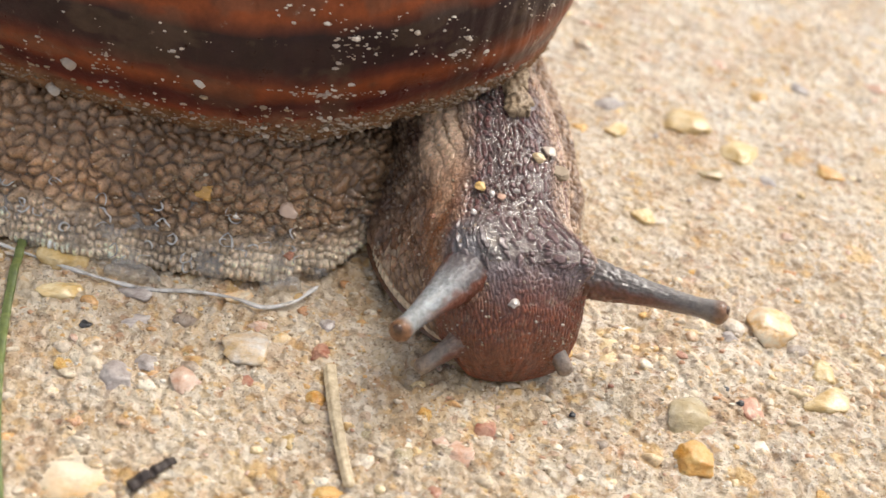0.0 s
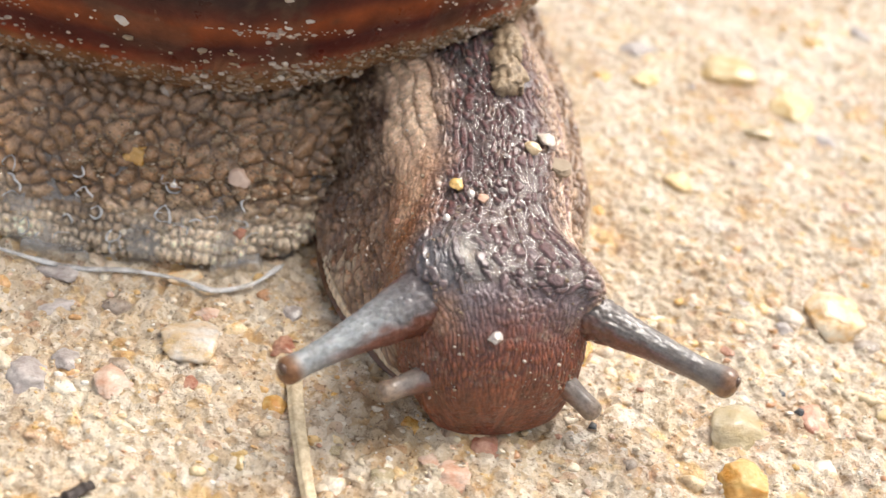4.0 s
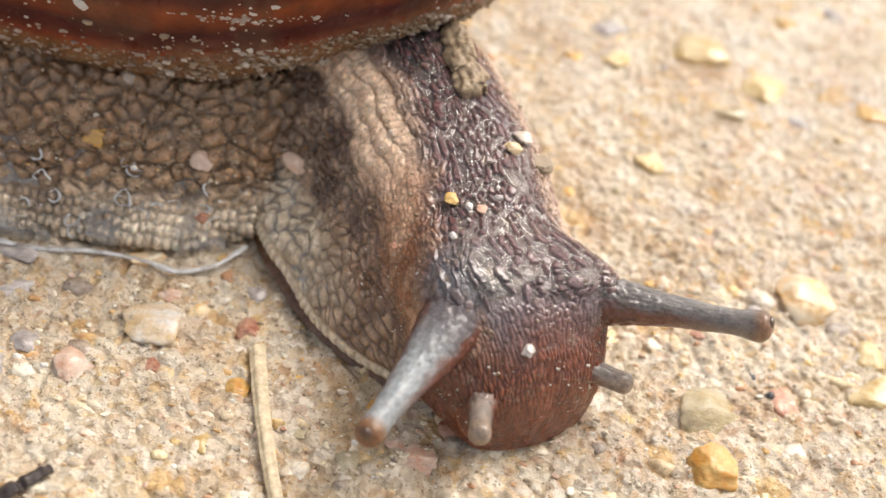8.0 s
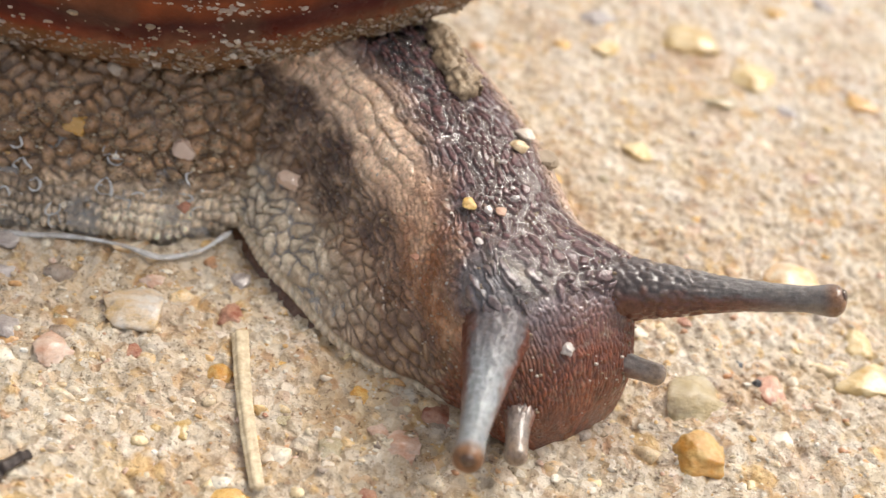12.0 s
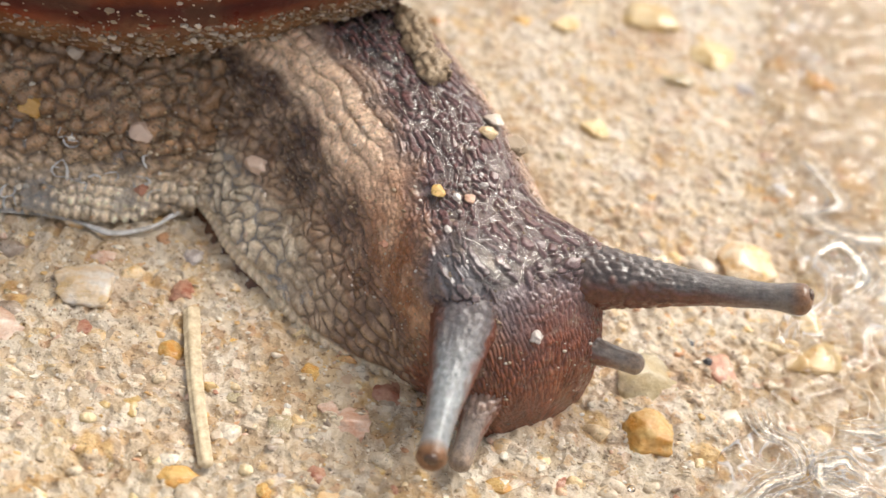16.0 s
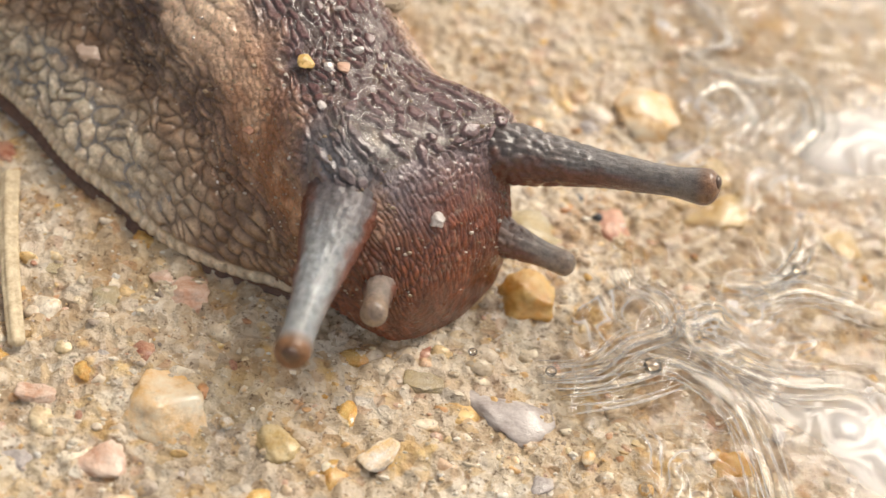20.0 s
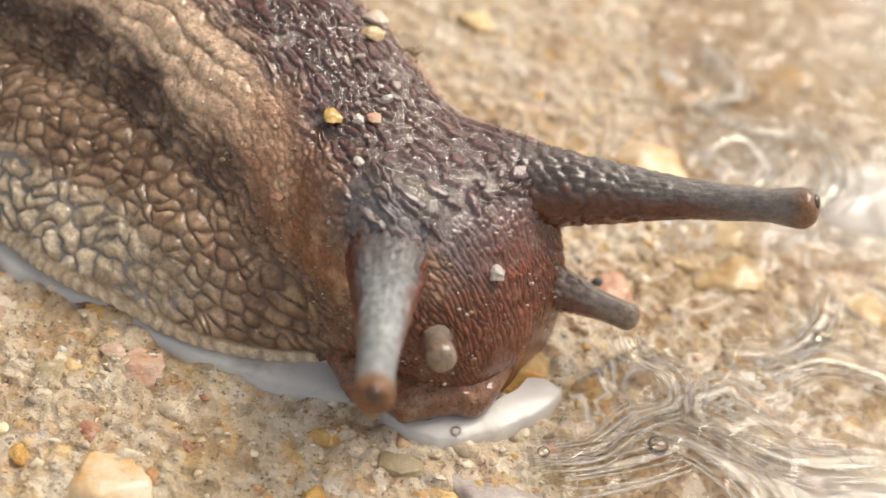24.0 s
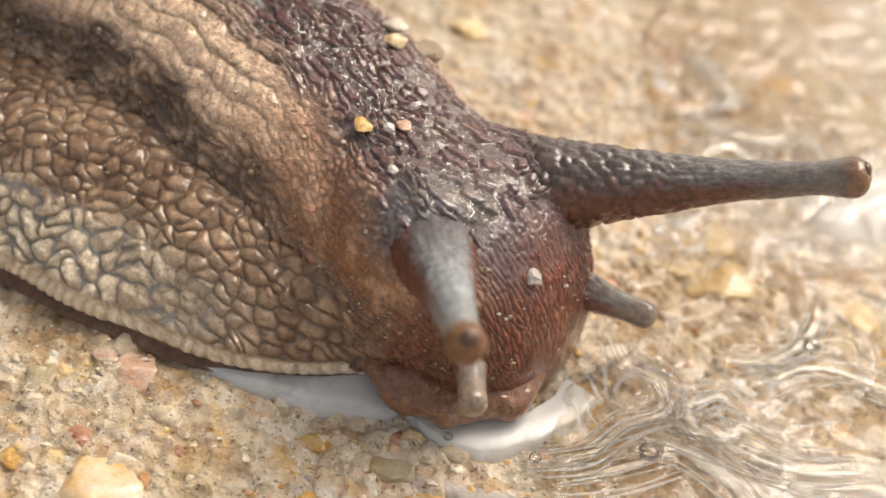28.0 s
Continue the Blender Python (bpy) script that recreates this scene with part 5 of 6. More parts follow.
# mucus that spreads from under the foot's edge, in the front body's space (plan of its first pose)
skirt_film = pool("mucus_film", [(-0.0300, -0.0060), (-0.0244, -0.0092), (-0.0222, -0.0121), (-0.0183, -0.0146), (-0.0136, -0.0166), (-0.0108, -0.0197), (-0.0080, -0.0219), (-0.0022, -0.0246), (0.0020, -0.0260), (0.0054, -0.0263), (0.0066, -0.0282),
                                 (0.0079, -0.0296), (0.0107, -0.0309), (0.0153, -0.0304), (0.0199, -0.0282), (0.0212, -0.0268)],
                  [(-0.0270, -0.0020), (-0.0220, -0.0060), (-0.0195, -0.0085), (-0.0160, -0.0110), (-0.0120, -0.0135), (-0.0090, -0.0160), (-0.0060, -0.0180), (-0.0010, -0.0205), (0.0030, -0.0222), (0.0058, -0.0232), (0.0070, -0.0240),
                   (0.0085, -0.0268), (0.0110, -0.0280), (0.0145, -0.0278), (0.0175, -0.0262), (0.0190, -0.0245)],
                  0.0007, SLIME, 0.00006, "film of mucus along the foot's edge, whitened for sky reflection", snail, 0.0005)
skirt_film.data.transform(Matrix.Translation(-FRONT))


def build_water():
    """Shallow water that runs in over the ground: a sheet with a lobed shore, whitened in patches to paint sky glare.
    """
    n, m = 300, 260
    v = np.linspace(0, 1, m)
    y = np.linspace(-0.085, 0.085, n)
    shore = np.interp(y, [-0.085, -0.050, -0.0400, -0.0330, -0.0290, -0.0200, -0.0100, 0.0, 0.010, 0.022, 0.04, 0.085], [0.052, 0.046, 0.0400, 0.0330, 0.0330, 0.0400, 0.0430, 0.0450, 0.0450, 0.0420, 0.043, 0.050])
    shore = shore + 0.006 * (fbm(y * 160, y * 0, 17, 3) - 0.5)
    x = shore[:, None] + (0.24 - shore[:, None]) * v[None] ** 2
    Y = np.broadcast_to(y[:, None], x.shape)
    warp = fbm(x * 120, Y * 120, 23, 3)
    z = 0.0012 + 0.0004 * (fbm(x * 90, Y * 90, 19, 3) - 0.5) + 0.00025 * np.sin(warp * 40) - 0.0030 * (v == 0)[None]
    # three patches of sky glare, painted white on the water
    whitening = 0.6 * np.exp(-(((x - 0.068) / 0.013) ** 2 + ((Y - 0.004 - 0.25 * (x - 0.068)) / 0.0065) ** 2))
    whitening = whitening + 0.6 * np.exp(-(((x - 0.066) / 0.015) ** 2 + ((Y + 0.036 + 0.35 * (x - 0.066)) / 0.006) ** 2))
    whitening = whitening + 0.6 * np.exp(-(((x - 0.085) / 0.016) ** 2 + ((Y - 0.03) / 0.010) ** 2))
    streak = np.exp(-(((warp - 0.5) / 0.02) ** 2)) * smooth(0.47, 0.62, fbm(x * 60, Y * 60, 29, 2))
    whitening = np.clip(whitening * (0.6 + 0.8 * fbm(x * 180, Y * 180, 27, 3)) + 0.28 * streak, 0, 0.9) * smooth(0.0, 0.06, v)[None]
    col = np.repeat(whitening[..., None], 3, 2)
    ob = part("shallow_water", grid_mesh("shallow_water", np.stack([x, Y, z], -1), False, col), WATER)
    if ob.data.polygons[0].normal.z < 0:
        ob.data.flip_normals()
    ob.visible_shadow = False
    tagged(ob, "shallow clear water with painted white sky glare running over ground", "water", kind="structure")
    return ob


water = build_water()
RIMS = [
    [(0.0322, -0.0330), (0.0365, -0.0312), (0.0405, -0.0285), (0.0432, -0.0258), (0.0428, -0.0228), (0.0398, -0.0210), (0.0380, -0.0190)],
    [(0.0405, -0.0290), (0.0450, -0.0300), (0.0490, -0.0335), (0.0512, -0.0375), (0.0520, -0.0430)],
    [(0.0430, -0.0270), (0.0475, -0.0285), (0.0530, -0.0300), (0.0600, -0.0290)],
    [(0.0480, -0.0200), (0.0525, -0.0185), (0.0560, -0.0145), (0.0572, -0.0100)],
    [(0.0500, -0.0215), (0.0560, -0.0195), (0.0640, -0.0200)],
    [(0.0500, 0.0000), (0.0530, 0.0040), (0.0500, 0.0080), (0.0470, 0.0050)],
    [(0.0455, 0.0240), (0.0490, 0.0200), (0.0505, 0.0150), (0.0480, 0.0120), (0.0520, 0.0100), (0.0570, 0.0110)],
    [(0.0560, -0.0010), (0.0600, 0.0040), (0.0590, 0.0100), (0.0550, 0.0140)],
    [(0.0340, -0.0345), (0.0400, -0.0325), (0.0440, -0.0298)],
    [(0.0475 + 0.0021 * math.cos(0.48 * k), -0.0255 + 0.0017 * math.sin(0.48 * k)) for k in range(14)],
]
# white put into the rims for the sky's reflection along ripples
BAND = film_surface("rim_glint_band", 0.20, 300, 0.30, 0.62, 0.22, wave=0.15)
FINE = film_surface("rim_glint_line", 0.30, 500, 0.25, 0.6, 0.1, wave=0.2)
for k, line in enumerate(RIMS):
    q = np.array([(x, y, 0.0013) for x, y in line])
    q[:, :2] += np.random.RandomState(60 + k).normal(0, 0.0003, (len(q), 2))
    strand("water_rim", q, 0.00026 + 0.00016 * (k % 2), water, "", 0.10, BAND, None, 12)
    side = np.cross(np.gradient(q, axis=0), (0, 0, 1.0))
    side /= np.linalg.norm(side, axis=1, keepdims=True)
    for j, shift in enumerate((-3.4, -2.3, -1.4, 0.7, 1.5, 2.6, 3.6)):
        sway = 0.00018 * np.sin(np.arange(len(q)) * 1.7 + 2.1 * j + k)
        strand("water_rim", q + side * (shift * (0.00042 + 0.00012 * (k % 3)) + sway)[:, None] + (0, 0, 0.0001), 0.00006 + 0.00003 * ((j + k) % 3), water, "", 0.7, FINE, None, 30)
BUBBLE = film_surface("bubble_skin", 0.08, 300, 0.3, 0.7, 0.03, wave=0.05, ior=1.6)
for x, y, d in ((0.0418, -0.0302, 0.0017), (0.0330, -0.0325, 0.0010), (0.0262, -0.0318, 0.0008), (0.0560, -0.0160, 0.0016)):
    bm = bmesh.new()
    bmesh.ops.create_uvsphere(bm, u_segments=20, v_segments=12, radius=d / 2)
    bm.transform(Matrix.Translation((x, y, 0.0012)) @ Matrix.Diagonal((1, 1, 0.6, 1)))
    me = bpy.data.meshes.new("bubble")
    bm.to_mesh(me)
    bm.free()
    me.polygons.foreach_set("use_smooth", np.ones(len(me.polygons), bool))
    part("bubble", me, BUBBLE, water, "small air bubble")


# ---- straw, grass and seed ----
STRAW = plain_material("dry_straw", (0.74, 0.62, 0.42), (0.48, 0.36, 0.22), 1200, 0.55)
BLADE = plain_material("grass_green", (0.20, 0.24, 0.07), (0.10, 0.13, 0.04), 700, 0.45)
SEED = plain_material("dark_seed", (0.07, 0.05, 0.04), (0.03, 0.02, 0.018), 900, 0.5)


def stalk(name, a, b, w, h, material, label, category, bend=0.0, ribs=5, taper=0.8):
    """A split, ribbed stalk lying from a to b."""
    a, b = np.array(a), np.array(b)
    n, m = 60, 40
    u = np.linspace(0, 1, n)
    way = (b - a) / np.linalg.norm(b - a)
    side = np.cross(way, (0, 0, 1.0))
    c = a + (b - a) * u[:, None] + side * (bend * np.sin(np.pi * u))[:, None]
    c[:, 2] += np.maximum(relief(c[:, 0], c[:, 1]), 0)
    th = np.linspace(0, 2 * np.pi, m, endpoint=False)
    r = (1 - (1 - taper) * u)[:, None] * (1 + 0.10 * np.cos(ribs * th)[None] + 0.12 * (fbm(u[:, None] * 14, th[None] * 2, 3, 2) - 0.5))
    r = r * np.minimum(1, np.minimum(u, 1 - u) * 40 + 0.35)[:, None]
    p = c[:, None] + (w * r * np.cos(th))[..., None] * side + (h * r * np.sin(th))[..., None] * np.array((0, 0, 1.0))
    ob = part(name, grid_mesh(name, p, True, None, True), material)
    return tagged(ob, label, category)


stalk("straw", (-0.0168, -0.0196, 0.0006), (-0.0107, -0.0380, 0.0004), 0.00085, 0.0005, STRAW, "short dry split piece of pale straw on the ground", "straw", 0.0003)
stalk("grass_blade", (-0.0612, -0.0070, 0.0010), (-0.0484, -0.0500, 0.0005), 0.00062, 0.0003, BLADE, "thin green grass blade lying on the ground", "grass blade", 0.0016, 3)
stalk("seed_husk", (-0.0355, -0.0440, 0.0006), (-0.0314, -0.0392, 0.0008), 0.0008, 0.0006, SEED, "small dark brown seed husk on the ground", "seed", 0.0, 4, 0.6)



# ---- how the snail moves ----
def aim(tip, root):
    """A pose at tip whose z axis points there from root."""
    d = Vector(tip) - Vector(root)
    return Matrix.Translation(tip) @ d.to_track_quat("Z", "Y").to_matrix().to_4x4()


SWING_T, SWING = (0.0, 3.5, 6.5, 8.5, 16.0, 18.0, 20.0, 22.0, 25.0, 28.0), (-7.0, -7.0, -3.5, 0.0, 1.0, 1.5, 2.0, 6.0, 11.0, 12.5)


def motions():
    def reach(t, turn):
        """How far the head has stretched ahead by the end of the clip."""
        d = 0.0014 * float(smooth(18.5, 22.0, t))
        return d * math.cos(radians(turn - 50)), d * math.sin(radians(turn - 50))

    head_rows = [(t, pose(x + reach(t, turn)[0], y + reach(t, turn)[1], z, 0, 0, turn)) for t, x, y, z, turn in [
        (0.0, 0.00119, -0.00598, 0.00092, -20.65),
        (0.5, 0.00027, -0.00739, 0.00109, -22.83),
        (1.0, -0.00023, -0.00862, 0.00116, -24.00),
        (1.5, -0.00100, -0.00955, 0.00107, -25.84),
        (2.0, -0.00158, -0.01056, 0.00111, -26.87),
        (2.5, -0.00190, -0.01119, 0.00106, -27.00),
        (3.0, -0.00163, -0.01206, 0.00095, -25.41),
        (3.5, -0.00102, -0.01259, 0.00091, -23.06),
        (5.5, 0.00060, -0.01420, -0.00033, -17.44),
        (6.0, 0.00104, -0.01456, -0.00041, -16.43),
        (6.5, 0.00157, -0.01468, -0.00045, -15.10),
        (7.0, 0.00224, -0.01525, -0.00029, -13.22),
        (7.5, 0.00319, -0.01542, -0.00026, -10.51),
        (8.0, 0.00420, -0.01591, 0.00017, -8.00),
        (8.5, 0.00505, -0.01644, 0.00044, -5.96),
        (9.0, 0.00560, -0.01660, 0.00039, -4.78),
        (9.5, 0.00635, -0.01663, 0.00032, -3.00),
        (10.0, 0.00677, -0.01661, 0.00031, -2.64),
        (10.5, 0.00715, -0.01667, 0.00028, -1.82),
        (11.0, 0.00781, -0.01624, -0.00014, 0.00),
        (11.5, 0.00830, -0.01616, -0.00043, 0.44),
        (12.0, 0.00852, -0.01634, -0.00071, 0.31),
        (12.5, 0.00904, -0.01659, -0.00078, 0.88),
        (14.5, 0.01016, -0.01624, -0.00125, 2.26),
        (15.0, 0.01036, -0.01637, -0.00134, 2.06),
        (15.5, 0.01042, -0.01661, -0.00116, 1.18),
        (16.0, 0.01039, -0.01683, -0.00094, 0.85),
        (16.5, 0.01031, -0.01705, -0.00076, 2.20),
        (17.0, 0.01042, -0.01829, -0.00007, 2.34),
        (17.5, 0.01081, -0.01843, -0.00023, 2.73),
        (18.0, 0.01109, -0.01857, -0.00031, 3.08),
        (18.5, 0.01174, -0.01898, -0.00023, 4.37),
        (19.0, 0.01239, -0.01951, -0.00022, 5.15),
        (19.5, 0.01287, -0.02006, -0.00025, 5.96),
        (20.0, 0.01351, -0.02051, -0.00007, 6.81),
        (20.5, 0.01426, -0.02015, -0.00018, 7.78),
        (21.0, 0.01479, -0.01952, -0.00059, 8.30),
        (21.5, 0.01517, -0.01929, -0.00048, 8.72),
        (22.0, 0.01556, -0.01829, -0.00112, 10.08),
        (22.5, 0.01615, -0.01810, -0.00117, 11.41),
        (24.5, 0.01872, -0.01911, 0.00030, 14.92),
        (25.0, 0.01933, -0.01933, 0.00039, 15.48),
        (25.5, 0.01981, -0.01941, 0.00045, 15.66),
        (26.0, 0.02020, -0.01945, 0.00058, 16.19),
        (26.5, 0.02060, -0.01954, 0.00076, 17.28),
        (27.0, 0.02089, -0.01952, 0.00079, 17.44),
        (27.5, 0.02113, -0.01924, 0.00060, 17.40),
        (28.0, 0.02102, -0.01884, 0.00048, 17.23),
    ]]
    walk(front, head_rows)

    def swing(t, m):
        """The front foot and its slime turn about a hinge beside the mouth."""
        pivot = Matrix.Translation(HINGE - FRONT)
        return m @ pivot @ pose(0, 0, 0, 0, 0, float(np.interp(t, SWING_T, SWING))) @ pivot.inverted()

    walk(sole, [(t, swing(t, m)) for t, m in head_rows])
    walk(lip_edge, [(t, m @ pose(0.0010 - 0.0020 * k, 0.0050 - 0.0050 * k, 0.0010 - 0.0010 * k)) for t, m in head_rows for k in [float(smooth(19.5, 22.5, t))]])
    slide = [
        (0.0, -0.0000, 0.0039, 0.0005, 0.0023),
        (0.5, -0.0004, 0.0037, 0.0003, 0.0020),
        (1.0, -0.0006, 0.0036, 0.0002, 0.0019),
        (1.5, -0.0007, 0.0033, 0.0002, 0.0018),
        (2.0, -0.0007, 0.0033, 0.0002, 0.0019),
        (2.5, -0.0008, 0.0033, 0.0001, 0.0017),
        (3.0, -0.0008, 0.0029, 0.0001, 0.0016),
        (3.5, -0.0009, 0.0028, -0.0000, 0.0014),
        (5.5, -0.0008, 0.0013, 0.0001, 0.0009),
        (6.0, -0.0007, 0.0012, 0.0001, 0.0009),
        (6.5, -0.0006, 0.0012, 0.0000, 0.0007),
        (7.0, -0.0007, 0.0012, -0.0000, 0.0007),
        (7.5, -0.0006, 0.0010, 0.0000, 0.0006),
        (8.0, -0.0005, 0.0009, 0.0000, 0.0005),
        (8.5, -0.0005, 0.0008, -0.0000, 0.0004),
        (9.0, -0.0003, 0.0006, 0.0000, 0.0003),
        (9.5, -0.0003, 0.0004, -0.0000, 0.0002),
        (10.5, -0.0001, 0.0000, 0.0000, 0.0000),
        (11.0, 0.0000, 0.0000, 0.0000, 0.0000),
        (11.5, 0.0001, -0.0001, -0.0000, -0.0001),
        (12.0, 0.0002, -0.0002, 0.0001, -0.0001),
        (12.5, 0.0004, -0.0004, 0.0001, -0.0002),
        (14.5, 0.0009, -0.0010, 0.0005, -0.0006),
        (16.5, 0.0016, -0.0016, 0.0010, -0.0012),
        (22.5, 0.0060, -0.0040, 0.0050, -0.0035),
        (28.0, 0.0100, -0.0060, 0.0090, -0.0055),
    ]
    walk(shell, [(t, pose(x, y, 0)) for t, x, y, _, _ in slide])
    walk(foot, [(t, pose(x, y, 0)) for t, _, _, x, y in slide])
    walk(skirt_film, [
        (t, pose(x + dx, y + dy, z, 0, 0, turn)) for t, x, y, z, turn, dx, dy in [
            (0.0, 0.0012, -0.0059, -0.0022, -20, -0.003, 0.005), (12.0, 0.0085, -0.0163, -0.0022, 0, -0.003, 0.005), (18.0, 0.0111, -0.0185, -0.0022, 3, -0.003, 0.004),
            (20.0, 0.0135, -0.0205, -0.0016, 7, -0.002, 0.0025), (22.0, 0.0155, -0.0183, -0.0003, 10, -0.0005, 0.0009), (24.5, 0.0187, -0.0191, 0, 15, 0.0010, -0.0006), (28.0, 0.0210, -0.0190, 0, 17, 0.0010, -0.0006)]
    ])
    walk(water, [(t, pose(x, 0, 0)) for t, x in [(0.0, 0.070), (11.0, 0.060), (14.5, 0.010), (16.5, 0.002), (18.0, 0.0), (28.0, 0.0)]])
    walk(feeler_far, [(t, aim(p[:3], p[3:])) for t, *p in [
        (0.0, 0.0319, -0.0110, 0.0136, 0.0088, -0.0062, 0.0119),
        (0.5, 0.0304, -0.0146, 0.0121, 0.0078, -0.0079, 0.0121),
        (1.0, 0.0300, -0.0169, 0.0115, 0.0073, -0.0093, 0.0122),
        (1.5, 0.0285, -0.0186, 0.0106, 0.0065, -0.0105, 0.0121),
        (2.0, 0.0281, -0.0200, 0.0106, 0.0059, -0.0116, 0.0121),
        (2.5, 0.0283, -0.0205, 0.0107, 0.0056, -0.0123, 0.0121),
        (3.0, 0.0262, -0.0221, 0.0091, 0.0059, -0.0129, 0.0119),
        (3.5, 0.0267, -0.0212, 0.0101, 0.0065, -0.0132, 0.0119),
        (5.5, 0.0290, -0.0203, 0.0111, 0.0082, -0.0140, 0.0107),
        (6.0, 0.0296, -0.0193, 0.0123, 0.0086, -0.0143, 0.0106),
        (6.5, 0.0302, -0.0187, 0.0129, 0.0091, -0.0142, 0.0106),
        (7.0, 0.0302, -0.0183, 0.0135, 0.0098, -0.0145, 0.0107),
        (7.5, 0.0313, -0.0179, 0.0141, 0.0107, -0.0143, 0.0107),
        (8.0, 0.0326, -0.0179, 0.0151, 0.0116, -0.0145, 0.0112),
        (8.5, 0.0337, -0.0183, 0.0157, 0.0124, -0.0148, 0.0114),
        (9.0, 0.0347, -0.0178, 0.0166, 0.0130, -0.0148, 0.0114),
        (9.5, 0.0360, -0.0170, 0.0177, 0.0136, -0.0146, 0.0113),
        (10.0, 0.0366, -0.0170, 0.0179, 0.0140, -0.0145, 0.0113),
        (10.5, 0.0375, -0.0170, 0.0182, 0.0144, -0.0145, 0.0113),
        (11.0, 0.0389, -0.0165, 0.0182, 0.0150, -0.0138, 0.0109),
        (11.5, 0.0397, -0.0163, 0.0182, 0.0154, -0.0137, 0.0106),
        (12.0, 0.0401, -0.0169, 0.0179, 0.0157, -0.0139, 0.0103),
        (12.5, 0.0411, -0.0171, 0.0182, 0.0162, -0.0140, 0.0102),
        (14.5, 0.0418, -0.0154, 0.0194, 0.0172, -0.0135, 0.0097),
        (15.0, 0.0417, -0.0161, 0.0184, 0.0174, -0.0137, 0.0097),
        (15.5, 0.0417, -0.0170, 0.0177, 0.0175, -0.0140, 0.0098),
        (16.0, 0.0422, -0.0179, 0.0169, 0.0175, -0.0143, 0.0101),
        (16.5, 0.0434, -0.0177, 0.0161, 0.0174, -0.0143, 0.0102),
        (17.0, 0.0437, -0.0197, 0.0163, 0.0175, -0.0156, 0.0109),
        (17.5, 0.0445, -0.0202, 0.0161, 0.0179, -0.0156, 0.0108),
        (18.0, 0.0449, -0.0206, 0.0158, 0.0181, -0.0158, 0.0107),
        (18.5, 0.0446, -0.0208, 0.0156, 0.0187, -0.0160, 0.0108),
        (19.0, 0.0443, -0.0207, 0.0157, 0.0193, -0.0164, 0.0108),
        (19.5, 0.0442, -0.0209, 0.0153, 0.0197, -0.0169, 0.0108),
        (20.0, 0.0441, -0.0214, 0.0149, 0.0203, -0.0172, 0.0109),
        (20.5, 0.0444, -0.0210, 0.0145, 0.0210, -0.0168, 0.0108),
        (21.0, 0.0454, -0.0203, 0.0146, 0.0215, -0.0161, 0.0104),
        (21.5, 0.0461, -0.0203, 0.0147, 0.0219, -0.0158, 0.0105),
        (22.0, 0.0469, -0.0191, 0.0151, 0.0222, -0.0146, 0.0099),
        (22.5, 0.0477, -0.0186, 0.0155, 0.0227, -0.0143, 0.0098),
        (24.5, 0.0510, -0.0187, 0.0184, 0.0250, -0.0149, 0.0113),
        (25.0, 0.0514, -0.0186, 0.0191, 0.0256, -0.0151, 0.0114),
        (25.5, 0.0520, -0.0189, 0.0194, 0.0261, -0.0151, 0.0115),
        (26.0, 0.0525, -0.0191, 0.0195, 0.0264, -0.0151, 0.0116),
        (26.5, 0.0530, -0.0191, 0.0201, 0.0267, -0.0151, 0.0118),
        (27.0, 0.0533, -0.0187, 0.0207, 0.0270, -0.0150, 0.0118),
        (27.5, 0.0536, -0.0182, 0.0210, 0.0272, -0.0148, 0.0116),
        (28.0, 0.0538, -0.0175, 0.0214, 0.0271, -0.0144, 0.0115),
    ]])
